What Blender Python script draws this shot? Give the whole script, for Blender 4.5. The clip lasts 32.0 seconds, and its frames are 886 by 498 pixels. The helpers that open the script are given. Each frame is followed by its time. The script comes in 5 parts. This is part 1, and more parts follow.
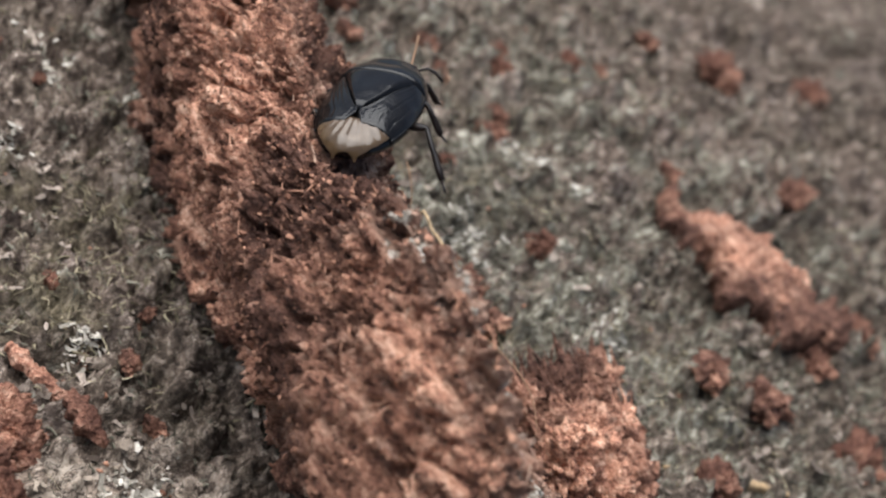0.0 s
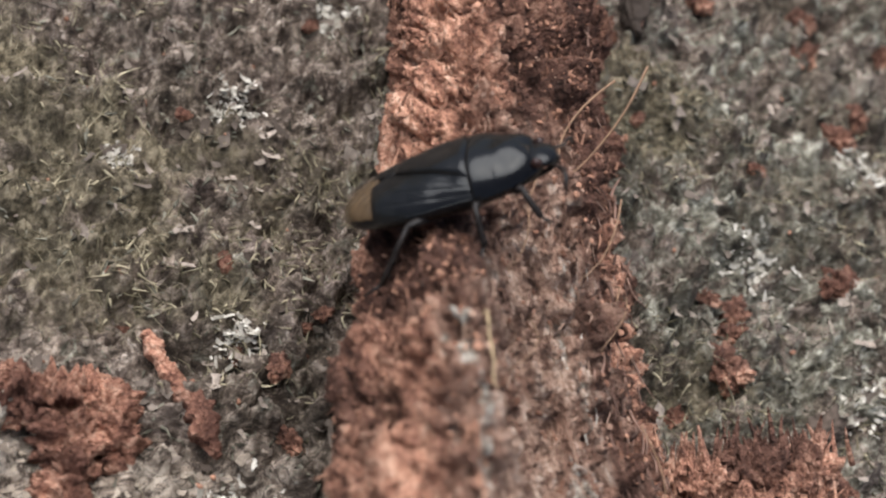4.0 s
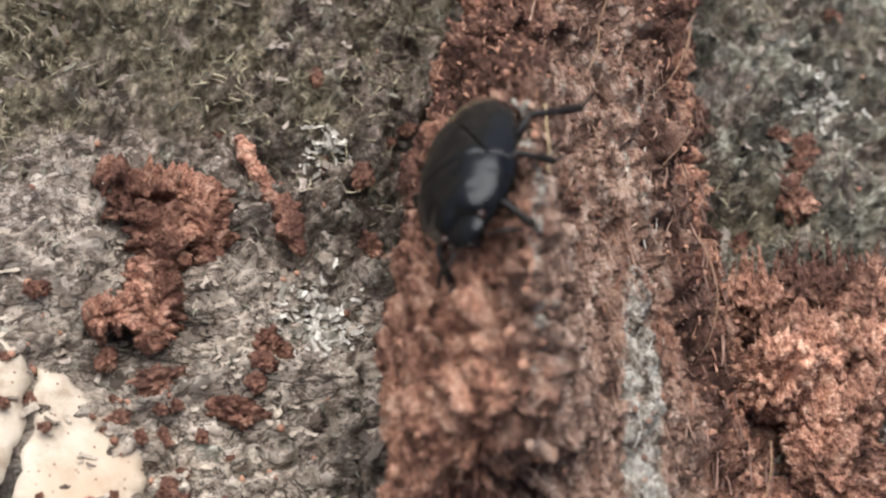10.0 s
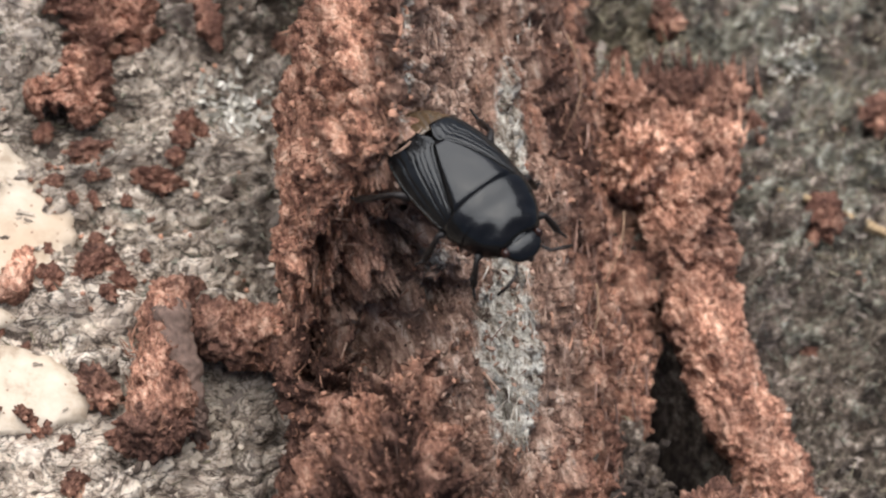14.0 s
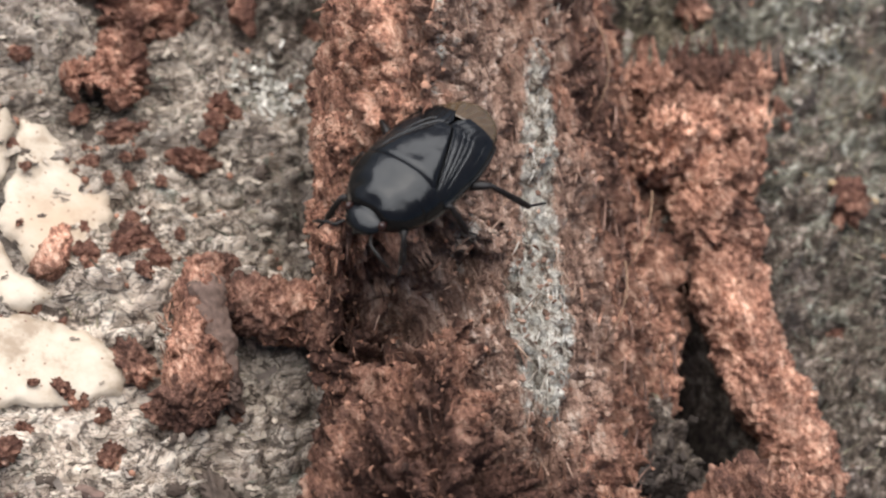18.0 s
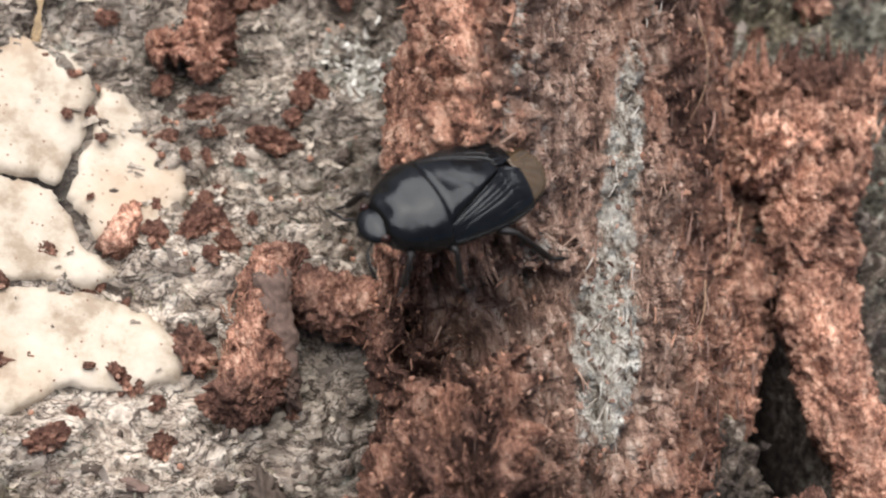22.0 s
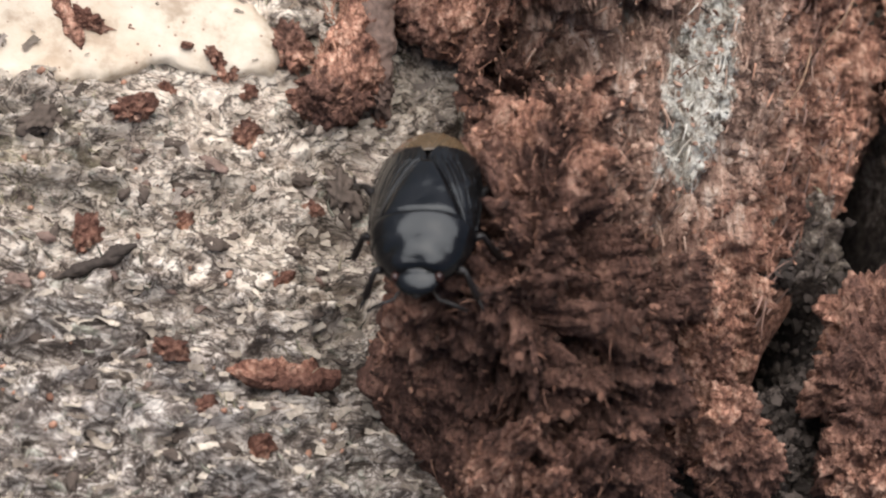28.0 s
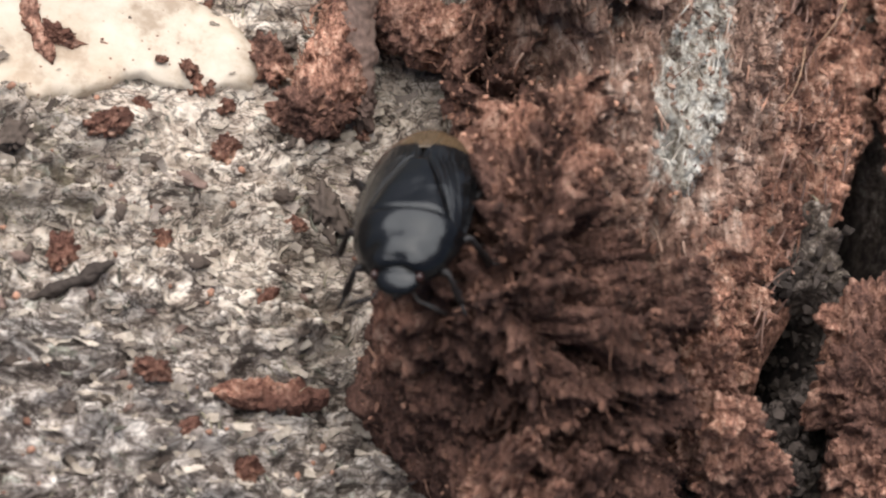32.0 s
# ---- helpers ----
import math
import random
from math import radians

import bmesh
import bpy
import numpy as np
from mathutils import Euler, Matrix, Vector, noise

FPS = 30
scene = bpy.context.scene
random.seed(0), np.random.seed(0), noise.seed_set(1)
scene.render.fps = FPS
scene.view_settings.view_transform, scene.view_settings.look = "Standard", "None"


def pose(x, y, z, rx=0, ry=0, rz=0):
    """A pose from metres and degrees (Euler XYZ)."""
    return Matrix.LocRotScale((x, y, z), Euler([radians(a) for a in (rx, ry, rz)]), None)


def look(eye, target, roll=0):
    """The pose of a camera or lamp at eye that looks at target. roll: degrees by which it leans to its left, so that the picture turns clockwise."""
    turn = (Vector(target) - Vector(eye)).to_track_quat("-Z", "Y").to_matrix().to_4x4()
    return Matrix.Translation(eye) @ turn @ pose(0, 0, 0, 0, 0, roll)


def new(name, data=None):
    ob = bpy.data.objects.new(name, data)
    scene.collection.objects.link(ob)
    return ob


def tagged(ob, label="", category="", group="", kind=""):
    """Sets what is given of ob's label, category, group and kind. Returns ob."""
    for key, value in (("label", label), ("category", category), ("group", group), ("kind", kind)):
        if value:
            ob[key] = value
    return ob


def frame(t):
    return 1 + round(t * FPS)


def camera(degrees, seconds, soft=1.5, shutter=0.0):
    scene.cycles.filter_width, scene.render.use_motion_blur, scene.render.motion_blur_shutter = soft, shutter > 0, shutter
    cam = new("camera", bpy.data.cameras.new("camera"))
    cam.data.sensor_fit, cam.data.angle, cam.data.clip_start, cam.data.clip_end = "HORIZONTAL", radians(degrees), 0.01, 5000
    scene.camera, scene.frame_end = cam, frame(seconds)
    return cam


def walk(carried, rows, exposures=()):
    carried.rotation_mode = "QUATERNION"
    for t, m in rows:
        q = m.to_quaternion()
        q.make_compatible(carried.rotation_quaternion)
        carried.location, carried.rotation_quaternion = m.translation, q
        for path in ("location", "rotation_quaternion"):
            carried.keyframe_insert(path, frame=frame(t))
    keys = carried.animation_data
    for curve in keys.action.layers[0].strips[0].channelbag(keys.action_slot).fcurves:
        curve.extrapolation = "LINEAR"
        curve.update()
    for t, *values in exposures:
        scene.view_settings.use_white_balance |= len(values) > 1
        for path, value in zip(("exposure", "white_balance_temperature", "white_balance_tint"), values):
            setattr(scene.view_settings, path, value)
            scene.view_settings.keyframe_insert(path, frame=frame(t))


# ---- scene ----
import collections
from mathutils.geometry import delaunay_2d_cdt

# ---- camera ----
cam = camera(20.0, 32.0, soft=2.2)
cam.data.dof.use_dof = True
cam.data.dof.focus_distance = 0.101
cam.data.dof.aperture_fstop = 105
walk(cam, [
    (0.0, pose(-0.06382, -0.03897, 0.06699, 53.409, -23.938, -38.998)),
    (0.5, pose(-0.06053, -0.03742, 0.06767, 52.492, -23.466, -37.518)),
    (1.0, pose(-0.05787, -0.03720, 0.06928, 51.155, -23.021, -35.310)),
    (1.5, pose(-0.05082, -0.03687, 0.07197, 48.113, -21.869, -30.726)),
    (2.0, pose(-0.04548, -0.03750, 0.07454, 45.539, -20.465, -26.336)),
    (2.5, pose(-0.04259, -0.03796, 0.07599, 43.758, -19.562, -23.163)),
    (3.0, pose(-0.04068, -0.03735, 0.07705, 42.099, -19.108, -20.884)),
    (3.5, pose(-0.03888, -0.03610, 0.07686, 40.954, -18.924, -19.309)),
    (5.5, pose(-0.03525, -0.03654, 0.08192, 38.251, -18.493, -15.413)),
    (6.0, pose(-0.03343, -0.03770, 0.08178, 38.112, -18.254, -14.788)),
    (6.5, pose(-0.03276, -0.03770, 0.08175, 37.599, -18.582, -14.594)),
    (7.0, pose(-0.03353, -0.03890, 0.08182, 37.828, -18.973, -14.923)),
    (7.5, pose(-0.03410, -0.04089, 0.08321, 37.882, -18.811, -14.914)),
    (8.0, pose(-0.03440, -0.04347, 0.08243, 38.867, -18.297, -15.174)),
    (8.5, pose(-0.03454, -0.04283, 0.08285, 37.973, -18.102, -14.816)),
    (9.0, pose(-0.03413, -0.04234, 0.08187, 37.499, -17.538, -14.355)),
    (9.5, pose(-0.03594, -0.04318, 0.08092, 37.589, -17.427, -14.453)),
    (10.0, pose(-0.03791, -0.04378, 0.08022, 37.230, -17.450, -14.411)),
    (10.5, pose(-0.03915, -0.04422, 0.08047, 36.154, -17.416, -13.946)),
    (11.0, pose(-0.03981, -0.04690, 0.07974, 36.356, -17.091, -13.804)),
    (11.5, pose(-0.04156, -0.04945, 0.08091, 36.160, -17.460, -13.985)),
    (12.0, pose(-0.04275, -0.05344, 0.08239, 36.885, -17.641, -14.319)),
    (12.5, pose(-0.04308, -0.05421, 0.08442, 36.307, -18.239, -14.539)),
    (13.0, pose(-0.04078, -0.05587, 0.08709, 35.828, -17.858, -13.987)),
    (13.5, pose(-0.03957, -0.05681, 0.08819, 35.639, -18.051, -13.895)),
    (15.5, pose(-0.04086, -0.05934, 0.08778, 36.306, -18.519, -14.119)),
    (16.0, pose(-0.04118, -0.06055, 0.08716, 36.887, -18.212, -14.240)),
    (16.5, pose(-0.04161, -0.06077, 0.08791, 36.605, -18.196, -14.084)),
    (17.0, pose(-0.04082, -0.06017, 0.08786, 36.237, -17.939, -13.785)),
    (17.5, pose(-0.04061, -0.06038, 0.08738, 36.536, -17.827, -13.756)),
    (18.0, pose(-0.04079, -0.06011, 0.08764, 36.518, -17.851, -13.739)),
    (18.5, pose(-0.04037, -0.05910, 0.08786, 36.203, -17.652, -13.568)),
    (19.0, pose(-0.04090, -0.05822, 0.08736, 36.225, -17.879, -13.741)),
    (19.5, pose(-0.04058, -0.05808, 0.08701, 36.317, -17.758, -13.596)),
    (20.0, pose(-0.04022, -0.05788, 0.08727, 36.051, -17.663, -13.285)),
    (20.5, pose(-0.03949, -0.05763, 0.08736, 35.634, -17.489, -12.748)),
    (21.0, pose(-0.03944, -0.05821, 0.08694, 35.681, -17.429, -12.293)),
    (21.5, pose(-0.03677, -0.05575, 0.08759, 33.662, -16.805, -10.243)),
    (22.0, pose(-0.03550, -0.05402, 0.09019, 31.335, -16.702, -7.698)),
    (22.5, pose(-0.03472, -0.05321, 0.09149, 29.846, -16.809, -5.329)),
    (23.0, pose(-0.03230, -0.05263, 0.09272, 28.416, -16.342, -2.532)),
    (23.5, pose(-0.03065, -0.05237, 0.09412, 27.033, -16.144, -0.112)),
    (24.0, pose(-0.02991, -0.05175, 0.09484, 25.374, -16.219, 1.669)),
    (24.5, pose(-0.03096, -0.05311, 0.09352, 24.923, -16.897, 2.011)),
    (25.0, pose(-0.02988, -0.05654, 0.09061, 26.062, -16.513, 1.922)),
    (25.5, pose(-0.02889, -0.05689, 0.08863, 25.778, -16.118, 1.972)),
    (26.0, pose(-0.03004, -0.05862, 0.08785, 26.336, -16.496, 1.543)),
    (26.5, pose(-0.03057, -0.05761, 0.08894, 25.279, -16.416, 1.802)),
    (28.5, pose(-0.03113, -0.06015, 0.08814, 26.152, -16.615, 1.263)),
    (29.0, pose(-0.02992, -0.05994, 0.08605, 26.443, -16.341, 1.106)),
    (29.5, pose(-0.03003, -0.05849, 0.08587, 25.515, -16.541, 1.194)),
    (30.0, pose(-0.03067, -0.05887, 0.08537, 25.704, -16.856, 0.946)),
    (30.5, pose(-0.03032, -0.05949, 0.08495, 26.118, -16.656, 0.968)),
    (31.0, pose(-0.03052, -0.05941, 0.08504, 26.165, -16.699, 0.882)),
    (31.5, pose(-0.03038, -0.05896, 0.08499, 26.286, -16.597, 0.749)),
    (32.0, pose(-0.03110, -0.06039, 0.08416, 27.979, -16.975, -0.092)),
])

# ---- world, sun and exposure ----
world = bpy.data.worlds.new("sky")
scene.world = world
world.use_nodes = True
wn = world.node_tree.nodes
sky = wn.new("ShaderNodeTexSky")
sky.sky_type = "NISHITA"
sky.sun_disc = False
sky.sun_elevation = radians(69)
sky.sun_rotation = radians(-34)
sky.air_density, sky.dust_density, sky.ozone_density = 0.9, 4.0, 1.2
wn["Background"].inputs[1].default_value = 0.056
world.node_tree.links.new(sky.outputs[0], wn["Background"].inputs[0])
sun_data = bpy.data.lights.new("sun", "SUN")
sun_data.energy, sun_data.angle, sun_data.color = 3.2, radians(80), (1.0, 0.955, 0.93)
sun = new("sun", sun_data)
sun.matrix_world = look((-0.07, 0.105, 0.33), (0, 0, 0))
scene.view_settings.exposure = 0.82

MM = 0.001

# ---- noise on arrays ----


def hashed(ix, iy, iz, seed):
    """Scrambled bits for each lattice corner."""
    h = (ix * 374761393 + iy * 668265263 + iz * 2147483647 + seed * 974634777) & 0xFFFFFFFF
    h = ((h ^ (h >> 13)) * 1274126177) & 0xFFFFFFFF
    h = ((h ^ (h >> 16)) * 2246822519) & 0xFFFFFFFF
    return h ^ (h >> 15)


def lattice(ix, iy, iz, seed):
    """A value in 0..1 for each lattice corner."""
    return (hashed(ix, iy, iz, seed) & 0xFFFFFF) / 16777215.0


def vnoise(p, seed=0):
    """Smooth value noise, -1..1, at the rows of p."""
    p = np.asarray(p, dtype=np.float64)
    i = np.floor(p).astype(np.int64)
    d = p - i
    d = d * d * d * (d * (d * 6 - 15) + 10)
    out = np.zeros(len(p))
    for cx in (0, 1):
        for cy in (0, 1):
            for cz in (0, 1):
                w = (d[:, 0] if cx else 1 - d[:, 0]) * (d[:, 1] if cy else 1 - d[:, 1]) * (d[:, 2] if cz else 1 - d[:, 2])
                out += w * lattice(i[:, 0] + cx, i[:, 1] + cy, i[:, 2] + cz, seed)
    return out * 2 - 1


def fbm(p, octaves=4, seed=0, gain=0.5):
    p = np.asarray(p, dtype=np.float64)
    out, amp, total = np.zeros(len(p)), 1.0, 0.0
    for o in range(octaves):
        out += amp * vnoise(p * 2.03 ** o + 17.3 * o, seed + o)
        total += amp
        amp *= gain
    return out / total


def ridged(p, octaves=3, seed=0):
    p = np.asarray(p, dtype=np.float64)
    out, amp, total = np.zeros(len(p)), 1.0, 0.0
    for o in range(octaves):
        out += amp * (1 - 2 * np.abs(vnoise(p * 2.07 ** o + 9.1 * o, seed + o)))
        total += amp
        amp *= 0.55
    return out / total


def cells(p, seed=0):
    """Nearest and next distance to points scattered one to a lattice cell, and a value of the cell's own."""
    p = np.asarray(p, dtype=np.float64)
    i = np.floor(p).astype(np.int64)
    f1, f2, own = np.full(len(p), 9.0), np.full(len(p), 9.0), np.zeros(len(p))
    for dx in (-1, 0, 1):
        for dy in (-1, 0, 1):
            for dz in (-1, 0, 1):
                c = (i[:, 0] + dx, i[:, 1] + dy, i[:, 2] + dz)
                h = hashed(*c, seed)
                d = np.sqrt(sum((c[k] + ((h >> 10 * k) & 1023) / 1023.0 - p[:, k]) ** 2 for k in range(3)))
                near = d < f1
                f2 = np.where(near, f1, np.minimum(f2, d))
                own = np.where(near, ((h ^ (h >> 9)) & 4095) / 4095.0, own)
                f1 = np.minimum(f1, d)
    return f1, f2, own


def blocks(p, seed=0, gap=0.22):
    """Broken blocks of uneven height with cracks between them, about -1..1."""
    p = np.asarray(p, dtype=np.float64)
    bent = p + 0.35 * np.stack([fbm(p * 0.9 + 3.1 * k, 2, seed + 20 + k) for k in range(3)], 1)
    f1, f2, own = cells(bent, seed)
    e = np.clip((f2 - f1) / gap, 0, 1)
    return (own * 2 - 1) * 0.8 * e + 0.35 * (1 - f1 * 1.3) * e - 0.75 * (1 - e)


# ---- mesh helpers; all shapes are given in millimetres ----


def mesh_of(name, verts, faces, material=None, smooth=True):
    me = bpy.data.meshes.new(name)
    me.from_pydata((np.asarray(verts, dtype=np.float64) * MM).tolist(), [], faces)
    if material:
        me.materials.append(material)
    if smooth:
        me.polygons.foreach_set("use_smooth", [True] * len(me.polygons))
    me.update()
    return me


def thing(name, verts, faces, material, label="", category="", group="", kind="", smooth=True):
    return tagged(new(name, mesh_of(name, verts, faces, material, smooth)), label, category, group, kind)


def part(name, verts, faces, material, parent, label="", smooth=True):
    """A mesh object of its own under a thing or under a part."""
    ob = new(name, mesh_of(name, verts, faces, material, smooth))
    ob.parent = parent
    if label:
        ob["label"] = label
    return ob


def base(name, label, category, group="", at=(0, 0, 0)):
    ob = new(name)
    ob.empty_display_size = 0.001
    ob.location = Vector(at) * MM
    return tagged(ob, label, category, group)


def grid_faces(n, m, wrap=False, start=0):
    """Quads of a grid of n rows and m columns; wrap joins the last column to the first."""
    c = np.arange(m if wrap else m - 1)
    r = np.arange(n - 1)[:, None]
    a = r * m + c
    b = r * m + (c + 1) % m
    return (np.stack([a, b, b + m, a + m], -1).reshape(-1, 4) + start).tolist()


def tube(points, radii, sides=8, squash=1.0, cap=True):
    """A tapered tube along points, with rounded closed ends."""
    p = np.asarray(points, dtype=float)
    t = np.gradient(p, axis=0)
    t /= np.linalg.norm(t, axis=1)[:, None] + 1e-12
    up = np.array([0.0, 0.0, 1.0])
    side = np.cross(t, up)
    bad = np.linalg.norm(side, axis=1) < 1e-3
    side[bad] = (1.0, 0.0, 0.0)
    side /= np.linalg.norm(side, axis=1)[:, None]
    nor = np.cross(side, t)
    ang = np.linspace(0, 2 * np.pi, sides, endpoint=False)
    r = np.asarray(radii, dtype=float)[:, None, None]
    v = p[:, None] + r * (np.cos(ang)[None, :, None] * side[:, None] + squash * np.sin(ang)[None, :, None] * nor[:, None])
    f = grid_faces(len(p), sides, True)
    v = v.reshape(-1, 3)
    if cap:
        a, b = len(v), len(v) + 1
        v = np.vstack([v, p[0] - t[0] * radii[0] * 0.5, p[-1] + t[-1] * radii[-1] * 0.5])
        last = (len(p) - 1) * sides
        for i in range(sides):
            j = (i + 1) % sides
            f.append([a, j, i])
            f.append([b, last + i, last + j])
    return v, f


def ball(detail=2):
    bm = bmesh.new()
    bmesh.ops.create_icosphere(bm, subdivisions=detail, radius=1.0)
    v = np.array([x.co[:] for x in bm.verts])
    f = [[x.index for x in q.verts] for q in bm.faces]
    bm.free()
    return v, f


BALLS = {d: ball(d) for d in (1, 2, 3, 4, 5)}


def lump(size, seed, detail=3, rough=0.35, fine=0.12, freq=1.6):
    """A crumbly lump: a ball with uneven, pitted skin, of half-sizes size."""
    v, f = BALLS[detail]
    v = v.copy()
    r = 1 + rough * fbm(v * freq + seed * 3.7, 3, seed) + fine * ridged(v * freq * 3.1 + seed, 3, seed + 9) + fine * 0.8 * blocks(v * freq * 1.3 + seed, seed + 15, 0.3)
    return v * r[:, None] * np.asarray(size), f


def turn(v, yaw=0.0, pitch=0.0, roll=0.0):
    m = np.array(Euler((radians(roll), radians(pitch), radians(yaw))).to_matrix())
    return np.asarray(v) @ m.T


# ---- materials ----


class Shade:
    """A small builder for node materials."""

    def __init__(self, name, roughness=0.8):
        self.m = bpy.data.materials.new(name)
        self.m.use_nodes = True
        self.t = self.m.node_tree
        self.b = self.t.nodes["Principled BSDF"]
        self.b.inputs["Roughness"].default_value = roughness
        self.co = self.t.nodes.new("ShaderNodeTexCoord").outputs["Object"]
        self.pos = self.t.nodes.new("ShaderNodeNewGeometry")

    def link(self, a, b):
        self.t.links.new(a, b)

    def noise(self, per_mm, detail=5, rough=0.6, stretch=None, distort=0.0, world=False):
        n = self.t.nodes.new("ShaderNodeTexNoise")
        n.inputs["Scale"].default_value = per_mm * 1000
        n.inputs["Detail"].default_value = detail
        n.inputs["Roughness"].default_value = rough
        n.inputs["Distortion"].default_value = distort
        src = self.pos.outputs["Position"] if world else self.co
        if stretch:
            mp = self.t.nodes.new("ShaderNodeMapping")
            mp.inputs["Rotation"].default_value = (0, 0, radians(stretch[3]))
            mp.inputs["Scale"].default_value = stretch[:3]
            self.link(src, mp.inputs[0])
            src = mp.outputs[0]
        self.link(src, n.inputs["Vector"])
        return n.outputs["Fac"]

    def cells(self, per_mm, feature="F1", out="Distance"):
        n = self.t.nodes.new("ShaderNodeTexVoronoi")
        n.feature = feature
        n.inputs["Scale"].default_value = per_mm * 1000
        self.link(self.co, n.inputs["Vector"])
        return n.outputs[out]

    def ramp(self, fac, *stops):
        n = self.t.nodes.new("ShaderNodeValToRGB")
        e = n.color_ramp.elements
        while len(e) < len(stops):
            e.new(0.5)
        for el, (p, c) in zip(e, stops):
            el.position = 0.5 + (p - 0.5) * 0.62
            el.color = (*c, 1) if len(c) == 3 else c
        self.link(fac, n.inputs[0])
        return n.outputs[0]

    def mask(self, fac, lo, hi):
        n = self.t.nodes.new("ShaderNodeMapRange")
        n.inputs["From Min"].default_value = lo
        n.inputs["From Max"].default_value = hi
        self.link(fac, n.inputs["Value"])
        return n.outputs[0]

    def mix(self, fac, a, b, mode="MIX"):
        n = self.t.nodes.new("ShaderNodeMix")
        n.data_type = "RGBA"
        n.blend_type = mode
        for sock, val in ((n.inputs[0], fac), (n.inputs[6], a), (n.inputs[7], b)):
            if isinstance(val, (int, float)):
                sock.default_value = val
            elif isinstance(val, tuple):
                sock.default_value = (*val, 1)
            else:
                self.link(val, sock)
        return n.outputs[2]

    def math(self, op, a, b):
        n = self.t.nodes.new("ShaderNodeMath")
        n.operation = op
        for sock, val in ((n.inputs[0], a), (n.inputs[1], b)):
            if isinstance(val, (int, float)):
                sock.default_value = val
            else:
                self.link(val, sock)
        return n.outputs[0]

    def attr(self, name):
        n = self.t.nodes.new("ShaderNodeAttribute")
        n.attribute_name = name
        return n.outputs["Fac"]

    def island(self):
        return self.pos.outputs["Random Per Island"]

    def each(self):
        return self.t.nodes.new("ShaderNodeObjectInfo").outputs["Random"]

    def bump(self, height, mm, strength=1.0):
        n = self.t.nodes.new("ShaderNodeBump")
        n.inputs["Distance"].default_value = mm * MM
        n.inputs["Strength"].default_value = strength
        self.link(height, n.inputs["Height"])
        if self.b.inputs["Normal"].is_linked:
            self.link(self.b.inputs["Normal"].links[0].from_socket, n.inputs["Normal"])
        self.link(n.outputs[0], self.b.inputs["Normal"])

    def done(self, colour, **values):
        if isinstance(colour, tuple):
            self.b.inputs["Base Color"].default_value = (*colour, 1)
        else:
            self.link(colour, self.b.inputs["Base Color"])
        for k, v in values.items():
            self.b.inputs[k.replace("_", " ")].default_value = v
        return self.m


def rot_colour(s, grain, coarse):
    """Brown-rotted wood: orange crumb, redder and darker where damp."""
    c = s.ramp(grain, (0.28, (0.055, 0.027, 0.021)), (0.42, (0.31, 0.15, 0.105)), (0.52, (0.62, 0.325, 0.222)), (0.66, (0.92, 0.62, 0.465)))
    d = s.ramp(grain, (0.25, (0.02, 0.012, 0.010)), (0.5, (0.11, 0.056, 0.042)), (0.8, (0.34, 0.19, 0.14)))
    return s.mix(s.mask(coarse, 0.42, 0.62), d, c)


def make_rotten(name, stretched=True, per_object=False, dry=-0.01):
    s = Shade(name, 0.92)
    grain = s.math("ADD", s.math("MULTIPLY", s.noise(1.5, 6, 0.7, (1, 0.4, 1, -14) if stretched else None, 0.4), 0.55), s.math("MULTIPLY", s.noise(5.0, 5, 0.7, (1, 0.5, 1, -14) if stretched else None, 0.3), 0.45))
    coarse = s.noise(0.16, 4, 0.6)
    c = rot_colour(s, grain, s.math("ADD", coarse, dry))
    if per_object:
        c = s.mix(s.mask(s.each(), 0.0, 2.6), c, (0.13, 0.05, 0.034))
    s.bump(s.noise(3.2, 5, 0.7, (1, 0.4, 1, -14) if stretched else None), 0.22, 0.9)
    s.bump(s.cells(3.4), 0.24, 0.7)
    s.bump(s.cells(8.0), 0.1, 0.7)
    return s.done(c, **{"Specular_IOR_Level": 0.25})


